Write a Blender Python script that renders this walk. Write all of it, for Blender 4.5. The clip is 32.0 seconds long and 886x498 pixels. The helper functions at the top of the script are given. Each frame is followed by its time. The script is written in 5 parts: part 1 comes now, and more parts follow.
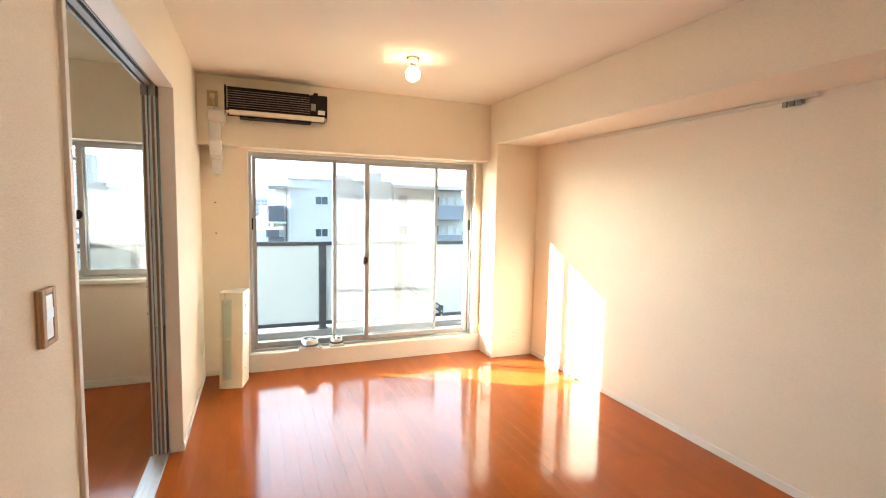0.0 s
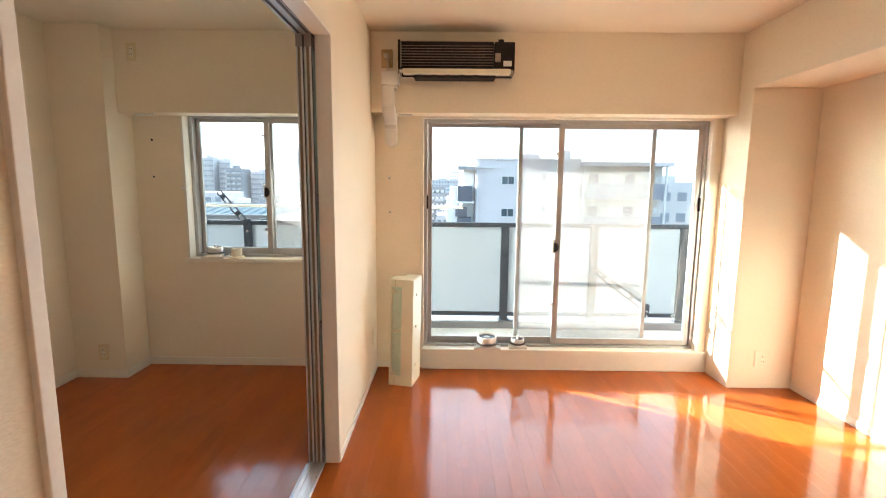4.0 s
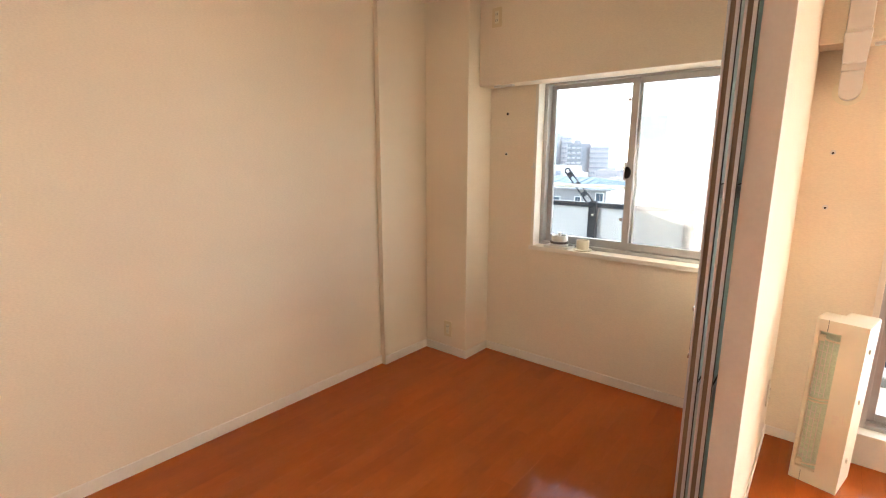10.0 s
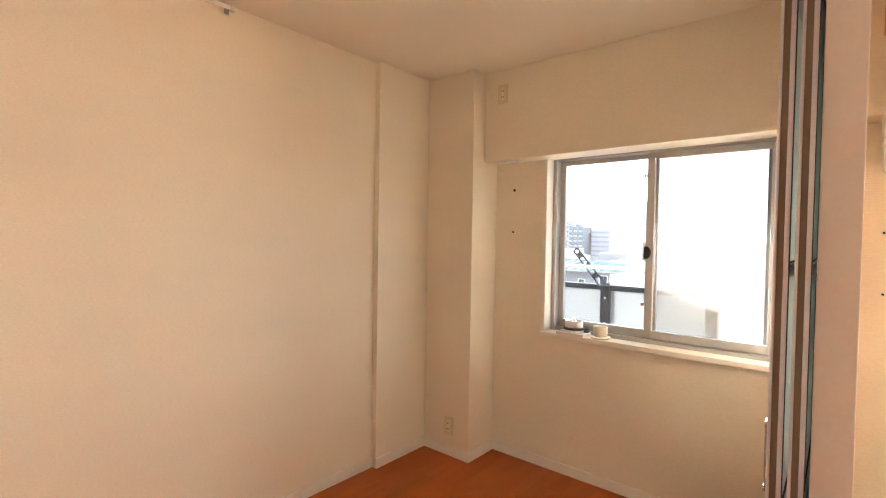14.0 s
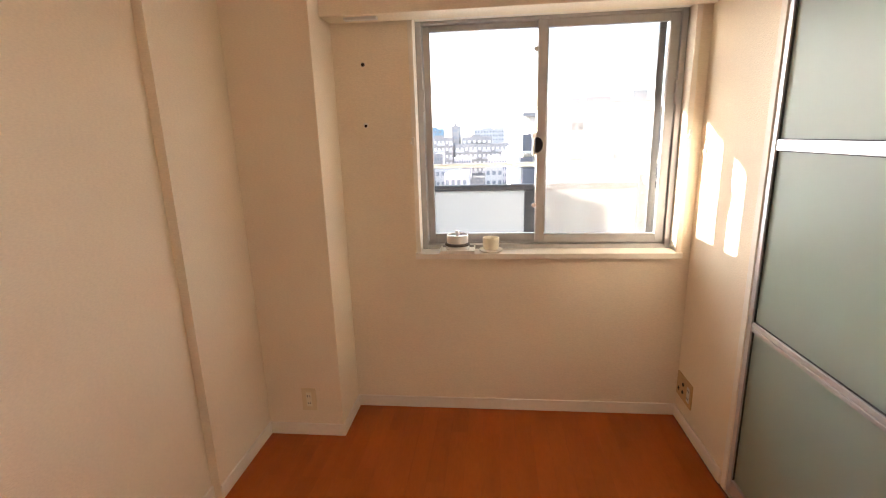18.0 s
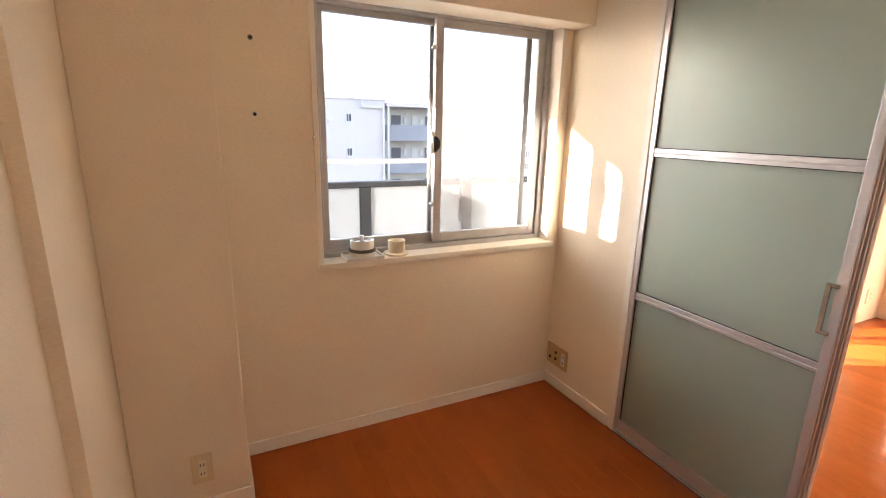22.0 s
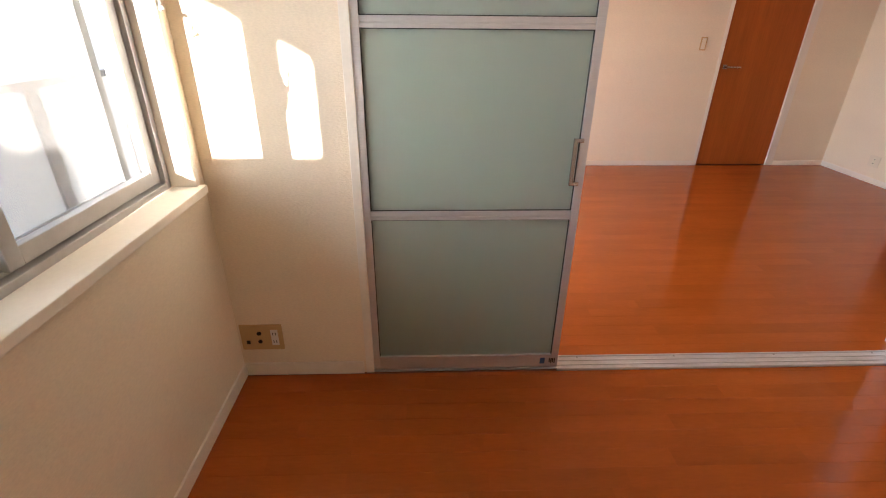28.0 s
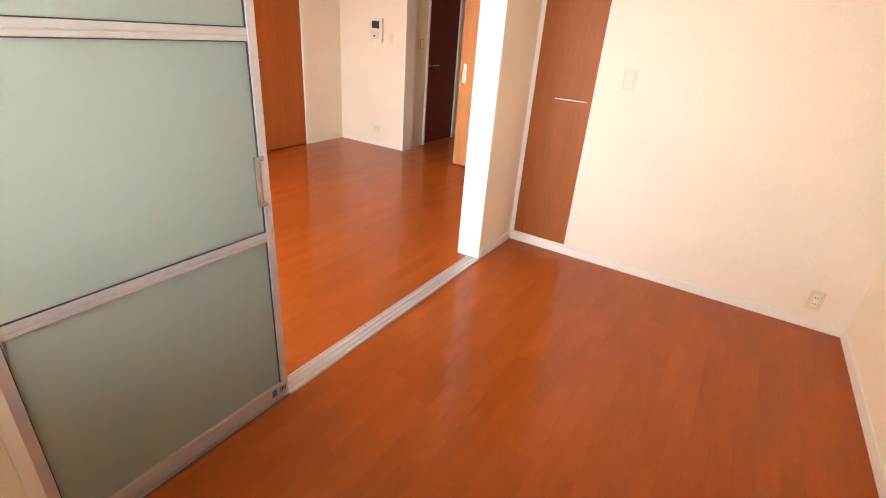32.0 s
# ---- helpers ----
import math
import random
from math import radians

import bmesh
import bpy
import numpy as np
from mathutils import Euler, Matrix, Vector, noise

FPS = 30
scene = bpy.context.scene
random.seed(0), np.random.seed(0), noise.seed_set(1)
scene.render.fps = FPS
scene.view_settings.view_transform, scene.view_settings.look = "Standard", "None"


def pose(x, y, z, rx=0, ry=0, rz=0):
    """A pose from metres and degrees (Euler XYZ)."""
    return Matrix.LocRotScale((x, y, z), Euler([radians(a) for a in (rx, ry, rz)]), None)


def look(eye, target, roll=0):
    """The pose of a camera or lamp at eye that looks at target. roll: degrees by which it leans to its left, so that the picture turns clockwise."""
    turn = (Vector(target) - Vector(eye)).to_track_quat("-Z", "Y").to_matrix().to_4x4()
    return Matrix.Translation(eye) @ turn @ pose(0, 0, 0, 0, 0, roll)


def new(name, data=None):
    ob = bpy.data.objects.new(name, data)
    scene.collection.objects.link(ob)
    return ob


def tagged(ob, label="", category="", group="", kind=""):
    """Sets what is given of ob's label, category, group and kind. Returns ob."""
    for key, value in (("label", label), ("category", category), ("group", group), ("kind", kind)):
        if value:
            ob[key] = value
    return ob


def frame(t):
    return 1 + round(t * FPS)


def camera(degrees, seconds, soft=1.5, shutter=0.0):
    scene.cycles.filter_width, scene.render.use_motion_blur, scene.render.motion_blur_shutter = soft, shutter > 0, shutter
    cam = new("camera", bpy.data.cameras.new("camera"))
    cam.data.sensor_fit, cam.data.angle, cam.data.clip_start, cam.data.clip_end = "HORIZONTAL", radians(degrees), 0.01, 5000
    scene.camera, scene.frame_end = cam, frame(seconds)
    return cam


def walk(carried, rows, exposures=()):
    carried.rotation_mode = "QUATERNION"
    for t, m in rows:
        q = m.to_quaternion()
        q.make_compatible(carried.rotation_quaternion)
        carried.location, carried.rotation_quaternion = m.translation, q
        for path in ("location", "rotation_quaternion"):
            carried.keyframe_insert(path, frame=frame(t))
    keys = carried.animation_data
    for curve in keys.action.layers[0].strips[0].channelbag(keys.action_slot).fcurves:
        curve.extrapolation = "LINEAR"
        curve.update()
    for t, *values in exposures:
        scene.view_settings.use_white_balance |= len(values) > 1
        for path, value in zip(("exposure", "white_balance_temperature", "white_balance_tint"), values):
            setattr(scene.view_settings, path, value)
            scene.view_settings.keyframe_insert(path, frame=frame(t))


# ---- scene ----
cam = camera(86.50, 32.0, soft=1.1, shutter=0.0)
# seconds; place in metres; pitch from straight down, roll and yaw in degrees
PATH = [
    (0.0, 0.096, 0.242, 1.435, 84.93, -1.18, -21.60),
    (0.5, 0.121, 0.296, 1.414, 84.17, -1.09, -18.85),
    (1.0, 0.146, 0.413, 1.410, 83.78, -1.01, -16.04),
    (1.5, 0.164, 0.503, 1.411, 83.51, -0.88, -14.06),
    (2.0, 0.197, 0.586, 1.411, 83.03, -0.81, -13.15),
    (2.5, 0.244, 0.695, 1.437, 82.92, -0.59, -11.28),
    (3.0, 0.282, 0.805, 1.437, 83.36, -0.34, -6.51),
    (3.5, 0.268, 0.913, 1.406, 82.91, -0.38, -2.14),
    (5.5, 0.036, 1.317, 1.379, 80.12, -1.04, 10.10),
    (6.0, 0.017, 1.432, 1.369, 79.58, -1.17, 16.54),
    (6.5, -0.019, 1.505, 1.375, 78.55, -1.46, 20.87),
    (7.0, -0.119, 1.578, 1.364, 78.40, -1.62, 24.40),
    (7.5, -0.180, 1.625, 1.363, 77.89, -1.45, 27.73),
    (8.0, -0.190, 1.653, 1.379, 77.78, -0.82, 31.68),
    (8.5, -0.184, 1.673, 1.390, 77.86, -0.33, 35.72),
    (9.0, -0.189, 1.687, 1.397, 78.11, -0.15, 37.95),
    (9.5, -0.187, 1.690, 1.411, 78.27, -0.01, 39.10),
    (10.0, -0.184, 1.685, 1.415, 78.87, -0.16, 39.57),
    (10.5, -0.165, 1.668, 1.429, 81.33, -0.51, 40.11),
    (11.0, -0.120, 1.677, 1.448, 88.76, -1.00, 40.27),
    (11.5, -0.110, 1.691, 1.448, 92.33, -1.06, 40.45),
    (12.0, -0.110, 1.710, 1.439, 93.27, -0.92, 40.78),
    (12.5, -0.101, 1.740, 1.425, 93.33, -0.79, 40.99),
    (13.0, -0.133, 1.788, 1.399, 92.59, -0.87, 41.58),
    (13.5, -0.233, 1.845, 1.404, 90.83, -0.89, 41.28),
    (14.0, -0.347, 1.895, 1.386, 88.63, -0.94, 40.04),
    (14.5, -0.440, 1.930, 1.375, 86.31, -0.84, 38.47),
    (16.5, -1.012, 2.059, 1.380, 79.45, 1.68, 21.20),
    (17.0, -1.116, 2.112, 1.375, 78.27, 1.63, 15.46),
    (17.5, -1.244, 2.222, 1.378, 77.04, 1.80, 9.66),
    (18.0, -1.360, 2.292, 1.378, 76.45, 1.61, 5.72),
    (18.5, -1.511, 2.319, 1.389, 76.49, 0.22, -0.66),
    (19.0, -1.649, 2.351, 1.387, 76.83, -0.27, -6.53),
    (19.5, -1.759, 2.433, 1.371, 76.87, -0.66, -10.19),
    (20.0, -1.877, 2.523, 1.382, 76.12, -0.74, -14.65),
    (20.5, -1.973, 2.544, 1.397, 75.58, -0.65, -17.66),
    (21.0, -2.067, 2.538, 1.402, 75.39, -0.80, -21.77),
    (21.5, -2.088, 2.533, 1.404, 75.46, -1.11, -24.21),
    (22.0, -2.102, 2.540, 1.395, 75.63, -1.32, -26.08),
    (22.5, -2.104, 2.549, 1.393, 75.35, -1.38, -27.14),
    (23.0, -2.108, 2.578, 1.388, 75.07, -1.45, -28.04),
    (23.5, -2.113, 2.616, 1.376, 74.52, -1.76, -30.29),
    (24.0, -2.098, 2.723, 1.358, 73.70, -2.34, -35.46),
    (24.5, -2.071, 2.872, 1.345, 72.75, -1.95, -42.15),
    (25.0, -2.053, 2.990, 1.327, 71.13, -2.01, -47.05),
    (25.5, -2.071, 3.129, 1.322, 70.08, -2.07, -54.04),
    (27.5, -2.001, 3.628, 1.310, 63.75, -0.86, -81.80),
    (28.0, -2.013, 3.730, 1.326, 64.01, -0.48, -91.95),
    (28.5, -1.992, 3.803, 1.337, 64.16, -1.00, -100.46),
    (29.0, -1.879, 3.854, 1.345, 65.21, -2.05, -110.48),
    (29.5, -1.809, 3.878, 1.348, 65.86, -2.29, -117.80),
    (30.0, -1.739, 3.958, 1.351, 65.82, -2.87, -123.47),
    (30.5, -1.680, 4.055, 1.357, 64.53, -2.86, -129.48),
    (31.0, -1.679, 4.115, 1.364, 63.87, -3.59, -136.03),
    (31.5, -1.684, 4.130, 1.363, 63.81, -4.07, -141.50),
    (32.0, -1.697, 4.136, 1.377, 64.72, -4.00, -147.26),
]
EXPOSURES = [
    (0, 3.68, 5300, -2.6),
    (3, 3.39, 5370, 0.7),
    (3.5, 3.39, 5370, 0.9),
    (6, 3.38, 5260, 3.2),
    (7, 3.72, 5470, 5.8),
    (7.5, 3.88, 5530, 7.2),
    (9, 4.04, 5500, 7.4),
    (11, 3.81, 5830, 9.8),
    (12, 3.77, 5980, 10.5),
    (13, 3.89, 5880, 10.7),
    (14.5, 3.99, 5880, 11.6),
    (17, 3.71, 6030, 14.0),
    (20, 3.67, 6040, 16.8),
    (23, 3.73, 5920, 15.2),
    (25, 3.50, 5790, 14.1),
    (28, 3.50, 5680, 14.0),
    (29.5, 3.86, 5680, 13.6),
    (31, 4.15, 5830, 13.6),
    (32, 4.29, 5860, 14.2),
]
walk(cam, [(t, pose(x, y, z, rx, ry, rz)) for t, x, y, z, rx, ry, rz in PATH], EXPOSURES)

SKY, SUN, BULB_POWER, DAY = 0.092, 5.0, (2.9, 1.7), (0.56, 2.0)
# world, sun, exposure are set here; materials follow
SUN_WAY = Vector((1.0, -0.575, -0.311)).normalized()
world = bpy.data.worlds.new("sky")
scene.world = world
world.use_nodes = True
wn = world.node_tree.nodes
sky = wn.new("ShaderNodeTexSky")
sky.sky_type = "NISHITA"
sky.sun_disc = False
sky.sun_elevation = math.asin(-SUN_WAY.z)
sky.sun_rotation = math.atan2(-SUN_WAY.x, -SUN_WAY.y)
sky.air_density, sky.dust_density = 1.0, 1.5
# winter haze takes most of the blue out of the sky
haze = wn.new("ShaderNodeHueSaturation")
haze.inputs["Saturation"].default_value = 0.58
world.node_tree.links.new(sky.outputs[0], haze.inputs["Color"])
world.node_tree.links.new(haze.outputs[0], wn["Background"].inputs[0])
wn["Background"].inputs[1].default_value = SKY
sun = new("sun", bpy.data.lights.new("sun", "SUN"))
sun.data.energy, sun.data.angle, sun.data.color = SUN, radians(0.5), (1.0, 0.9, 0.76)
sun.matrix_world = look(-SUN_WAY * 30, (0, 0, 0))
tagged(sun, kind="structure")


# daylight entering through the two window openings
for lx0, lx1, lz0, lz1, power, drop, spread, tint in ((-1.66, -0.57, 0.89, 1.83, DAY[0], 0.2, 90, (0.97, 0.97, 0.97)), (0.08, 2.07, 0.22, 1.82, DAY[1], 1.0, 108, (0.94, 0.975, 1.01))):
    lamp = new("window_daylight", bpy.data.lights.new("window_daylight", "AREA"))
    lamp.data.shape, lamp.data.size, lamp.data.size_y, lamp.data.energy, lamp.data.color = "RECTANGLE", lx1 - lx0, lz1 - lz0, power, tint
    lamp.data.spread = radians(spread)
    lamp.matrix_world = look(((lx0 + lx1) / 2, 4.50, (lz0 + lz1) / 2), ((lx0 + lx1) / 2, 0.0, (lz0 + lz1) / 2 - drop))
    tagged(lamp, kind="structure")


# ---- materials ----
def material(name, colour, rough=0.5, metal=0.0, grain=0.0, grain_scale=60.0, blotch=0.0, blotch_scale=2.0, bump=0.0, bump_scale=200.0,
             stretch=(1, 1, 1), per_object=0.0, coat=0.0, coat_rough=0.08, rough_var=0.0, spec=0.5, bump_distance=0.002, bump_detail=4):
    """A principled surface with variation at two scales, fine relief and an optional shift from piece to piece."""
    m = bpy.data.materials.new(name)
    m.use_nodes = True
    nt = m.node_tree
    n, l = nt.nodes, nt.links
    p = n["Principled BSDF"]
    p.inputs["Roughness"].default_value = rough
    p.inputs["Metallic"].default_value = metal
    p.inputs["Specular IOR Level"].default_value = spec
    p.inputs["Coat Weight"].default_value = coat
    p.inputs["Coat Roughness"].default_value = coat_rough
    tc = n.new("ShaderNodeTexCoord")
    mp = n.new("ShaderNodeMapping")
    mp.inputs["Scale"].default_value = stretch
    l.new(tc.outputs["Object"], mp.inputs["Vector"])
    base = n.new("ShaderNodeRGB")
    base.outputs[0].default_value = (*colour, 1)
    out = base.outputs[0]
    vec = mp.outputs[0]
    if per_object:
        oi = n.new("ShaderNodeObjectInfo")
        off = n.new("ShaderNodeVectorMath")
        off.operation = "MULTIPLY_ADD"
        off.inputs[1].default_value = (37, 23, 11)
        l.new(oi.outputs["Random"], off.inputs[0])
        l.new(mp.outputs[0], off.inputs[2])
        vec = off.outputs[0]
    for amount, scale, detail in ((blotch, blotch_scale, 3), (grain, grain_scale, 5)):
        if amount:
            t = n.new("ShaderNodeTexNoise")
            t.inputs["Scale"].default_value = scale
            t.inputs["Detail"].default_value = detail
            l.new(vec, t.inputs["Vector"])
            r = n.new("ShaderNodeMapRange")
            r.inputs["From Min"].default_value, r.inputs["From Max"].default_value = 0.3, 0.7
            r.inputs["To Min"].default_value, r.inputs["To Max"].default_value = 1 - amount, 1 + amount
            l.new(t.outputs["Fac"], r.inputs["Value"])
            mx = n.new("ShaderNodeVectorMath")
            mx.operation = "SCALE"
            l.new(out, mx.inputs[0])
            l.new(r.outputs[0], mx.inputs["Scale"])
            out = mx.outputs[0]
    if per_object:
        r = n.new("ShaderNodeMapRange")
        r.inputs["To Min"].default_value, r.inputs["To Max"].default_value = 1 - per_object, 1 + per_object
        l.new(oi.outputs["Random"], r.inputs["Value"])
        mx = n.new("ShaderNodeVectorMath")
        mx.operation = "SCALE"
        l.new(out, mx.inputs[0])
        l.new(r.outputs[0], mx.inputs["Scale"])
        out = mx.outputs[0]
    l.new(out, p.inputs["Base Color"])
    if rough_var:
        t = n.new("ShaderNodeTexNoise")
        t.inputs["Scale"].default_value = 3.0
        t.inputs["Detail"].default_value = 4
        l.new(vec, t.inputs["Vector"])
        r = n.new("ShaderNodeMapRange")
        r.inputs["To Min"].default_value, r.inputs["To Max"].default_value = rough - rough_var, rough + rough_var
        l.new(t.outputs["Fac"], r.inputs["Value"])
        l.new(r.outputs[0], p.inputs["Roughness"])
    if bump:
        t = n.new("ShaderNodeTexNoise")
        t.inputs["Scale"].default_value = bump_scale
        t.inputs["Detail"].default_value = bump_detail
        l.new(vec, t.inputs["Vector"])
        b = n.new("ShaderNodeBump")
        b.inputs["Strength"].default_value = bump
        b.inputs["Distance"].default_value = bump_distance
        l.new(t.outputs["Fac"], b.inputs["Height"])
        l.new(b.outputs[0], p.inputs["Normal"])
    return m


def glass(name, tint=(1, 1, 1)):
    """A thin clear pane: see-through, with a mirror-like gloss that grows towards grazing."""
    m = bpy.data.materials.new(name)
    m.use_nodes = True
    n, l = m.node_tree.nodes, m.node_tree.links
    n.remove(n["Principled BSDF"])
    tr, gl, mx, fr, pw = (n.new("ShaderNode" + k) for k in ("BsdfTransparent", "BsdfGlossy", "MixShader", "LayerWeight", "Math"))
    tr.inputs[0].default_value = (*tint, 1)
    gl.inputs["Roughness"].default_value = 0.02
    pw.operation = "POWER"
    pw.inputs[1].default_value = 5.0
    ad = n.new("ShaderNodeMath")
    ad.operation = "MULTIPLY_ADD"
    ad.inputs[1].default_value, ad.inputs[2].default_value = 0.55, 0.02
    l.new(fr.outputs["Facing"], pw.inputs[0])
    l.new(pw.outputs[0], ad.inputs[0])
    l.new(ad.outputs[0], mx.inputs[0])
    l.new(tr.outputs[0], mx.inputs[1])
    l.new(gl.outputs[0], mx.inputs[2])
    l.new(mx.outputs[0], n["Material Output"].inputs[0])
    return m


def veil(name, colour, see, through_light, rough=0.35, gloss=0.06, passed=None):
    """A frosted pane or a mesh: part see-through, part scattering on both sides."""
    m = bpy.data.materials.new(name)
    m.use_nodes = True
    n, l = m.node_tree.nodes, m.node_tree.links
    n.remove(n["Principled BSDF"])
    tr, df, tl, gl, a, b, c = (n.new("ShaderNode" + k) for k in ("BsdfTransparent", "BsdfDiffuse", "BsdfTranslucent", "BsdfGlossy", "MixShader", "MixShader", "MixShader"))
    t = n.new("ShaderNodeTexNoise")
    t.inputs["Scale"].default_value = 1.3
    r = n.new("ShaderNodeMapRange")
    r.inputs["To Min"].default_value, r.inputs["To Max"].default_value = 0.94, 1.06
    l.new(t.outputs["Fac"], r.inputs["Value"])
    col = n.new("ShaderNodeVectorMath")
    col.operation = "SCALE"
    col.inputs[0].default_value = colour
    l.new(r.outputs[0], col.inputs["Scale"])
    l.new(col.outputs[0], df.inputs[0])
    if passed:
        tl.inputs[0].default_value = passed + (1,)
    else:
        l.new(col.outputs[0], tl.inputs[0])
    gl.inputs["Roughness"].default_value = rough
    a.inputs[0].default_value, b.inputs[0].default_value, c.inputs[0].default_value = through_light, see, gloss
    l.new(df.outputs[0], a.inputs[1])
    l.new(tl.outputs[0], a.inputs[2])
    l.new(a.outputs[0], b.inputs[1])
    l.new(tr.outputs[0], b.inputs[2])
    l.new(b.outputs[0], c.inputs[1])
    l.new(gl.outputs[0], c.inputs[2])
    l.new(c.outputs[0], n["Material Output"].inputs[0])
    return m


def glow(name, colour, strength):
    m = bpy.data.materials.new(name)
    m.use_nodes = True
    p = m.node_tree.nodes["Principled BSDF"]
    p.inputs["Base Color"].default_value = (0.9, 0.88, 0.84, 1)
    p.inputs["Emission Color"].default_value = (*colour, 1)
    p.inputs["Emission Strength"].default_value = strength
    return m


WALLPAPER = material("wallpaper", (0.905, 0.797, 0.625), 0.85, blotch=0.025, blotch_scale=1.2, grain=0.04, grain_scale=105, bump=0.28, bump_scale=105, stretch=(0.85, 0.85, 2.5), spec=0.2, bump_distance=0.004, bump_detail=2)
CEILING = material("ceiling_paper", (0.89, 0.785, 0.63), 0.9, blotch=0.015, grain=0.02, grain_scale=300, bump=0.35, bump_scale=300, spec=0.2)
TRIM = material("white_trim", (0.90, 0.835, 0.725), 0.55, blotch=0.03, grain=0.02, grain_scale=80, spec=0.3)
PLANK = material("floor_board", (0.395, 0.094, 0.012), 0.125, blotch=0.09, blotch_scale=3.0, grain=0.05, grain_scale=40, stretch=(3, 0.6, 1), per_object=0.042, bump=0.02, bump_scale=50, rough_var=0.03, spec=0.24)
JOINT = material("floor_joint", (0.20, 0.055, 0.014), 0.7, grain=0.2)
ALU = material("brushed_aluminium", (0.66, 0.65, 0.66), 0.36, 0.5, grain=0.05, grain_scale=40, stretch=(1, 1, 12), rough_var=0.06)
SASH = material("aluminium_sash", (0.48, 0.465, 0.45), 0.42, 0.4, grain=0.05, grain_scale=30, blotch=0.05)
DARK = material("black_plastic", (0.016, 0.013, 0.012), 0.55, grain=0.3, grain_scale=30, spec=0.2)
FIN = material("heat_exchanger_fin", (0.34, 0.28, 0.23), 0.35, 0.7, grain=0.25, grain_scale=14, stretch=(1, 1, 6))
IVORY = material("ivory_plastic", (0.78, 0.70, 0.54), 0.4, blotch=0.04, grain=0.02)
CREAM = material("aged_cream_plastic", (0.86, 0.795, 0.61), 0.45, blotch=0.05, blotch_scale=6)
PLATE = material("switch_plate_plastic", (0.85, 0.755, 0.59), 0.4, blotch=0.03)
SWITCHCREAM = material("yellowed_cream_plastic", (0.79, 0.67, 0.43), 0.4, blotch=0.04)
TANPLATE = material("tan_plate_plastic", (0.62, 0.41, 0.19), 0.4, blotch=0.03)
TRACK = material("dull_track_metal", (0.26, 0.25, 0.24), 0.6, 0.3, grain=0.08)
KERB = material("grey_waterproof_coat", (0.17, 0.17, 0.18), 0.7, blotch=0.12, grain=0.1, bump=0.2, bump_scale=90)
WHITE = material("white_plastic", (0.80, 0.77, 0.71), 0.35, blotch=0.04, blotch_scale=8)
MINT = material("pale_green_filter", (0.66, 0.78, 0.62), 0.6, grain=0.1, grain_scale=120)
RAILDARK = material("dark_painted_metal", (0.040, 0.046, 0.060), 0.6, 0.0, spec=0.2, blotch=0.15, blotch_scale=3, grain=0.1)
WOOD = material("reddish_wood_veneer", (0.40, 0.105, 0.014), 0.5, blotch=0.10, blotch_scale=2, grain=0.09, grain_scale=20, stretch=(7, 7, 0.35), bump=0.05, bump_scale=80, spec=0.25)
WOODLIGHT = material("light_wood_veneer", (0.36, 0.108, 0.024), 0.5, blotch=0.09, blotch_scale=2, grain=0.09, grain_scale=20, stretch=(7, 7, 0.35), spec=0.25)
CHROME = material("satin_chrome", (0.52, 0.51, 0.50), 0.25, 0.9, grain=0.03)
BRASS = material("screw_metal", (0.35, 0.33, 0.30), 0.35, 0.9, grain=0.1)
CONCRETE = material("balcony_concrete", (0.70, 0.70, 0.695), 0.85, blotch=0.15, blotch_scale=1.5, grain=0.12, grain_scale=40, bump=0.3, bump_scale=120)
FACADE = material("outer_wall_coat", (0.62, 0.60, 0.56), 0.85, blotch=0.08, grain=0.06, bump=0.3, bump_scale=90)
GREYWALL = material("grey_render", (0.57, 0.515, 0.51), 0.9, blotch=0.06, blotch_scale=0.3, grain=0.05, grain_scale=4)
PALEWALL = material("pale_render", (0.62, 0.60, 0.58), 0.9, blotch=0.07, blotch_scale=0.3, grain=0.05, grain_scale=4)
TANWALL = material("tan_render", (0.55, 0.515, 0.485), 0.9, blotch=0.07, blotch_scale=0.3, grain=0.05, grain_scale=4)
TILEWALL = material("grey_brown_tile_wall", (0.28, 0.265, 0.265), 0.85, blotch=0.08, blotch_scale=0.5, grain=0.1, grain_scale=6)
BLUEROOF = material("blue_grey_roof_sheet", (0.070, 0.105, 0.128), 0.7, 0.0, blotch=0.08, blotch_scale=0.5, spec=0.1)
SLATE = material("dark_balcony_panel", (0.25, 0.25, 0.28), 0.6, blotch=0.1, blotch_scale=1)
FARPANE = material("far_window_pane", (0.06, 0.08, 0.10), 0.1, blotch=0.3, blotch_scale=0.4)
DOORDARK = material("dark_entrance_door", (0.10, 0.10, 0.12), 0.5, blotch=0.1)
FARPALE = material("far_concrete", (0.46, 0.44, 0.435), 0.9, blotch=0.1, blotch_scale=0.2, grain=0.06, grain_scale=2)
FRAMETAN = material("switch_frame_plastic", (0.56, 0.36, 0.19), 0.6, blotch=0.03, spec=0.2)
HEADRAIL = material("dull_head_rail", (0.30, 0.27, 0.25), 0.6, 0.1, grain=0.06, grain_scale=40)
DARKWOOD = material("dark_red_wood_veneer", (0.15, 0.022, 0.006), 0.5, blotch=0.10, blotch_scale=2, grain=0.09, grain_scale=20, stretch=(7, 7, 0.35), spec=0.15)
PALEWOOD = material("pale_orange_wood_veneer", (0.62, 0.275, 0.095), 0.5, blotch=0.08, blotch_scale=2, grain=0.09, grain_scale=20, stretch=(7, 7, 0.35), spec=0.25)
# near-white here also carries the haze in front of the tall skyline tower
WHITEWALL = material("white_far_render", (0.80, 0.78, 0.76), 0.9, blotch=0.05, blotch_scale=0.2)
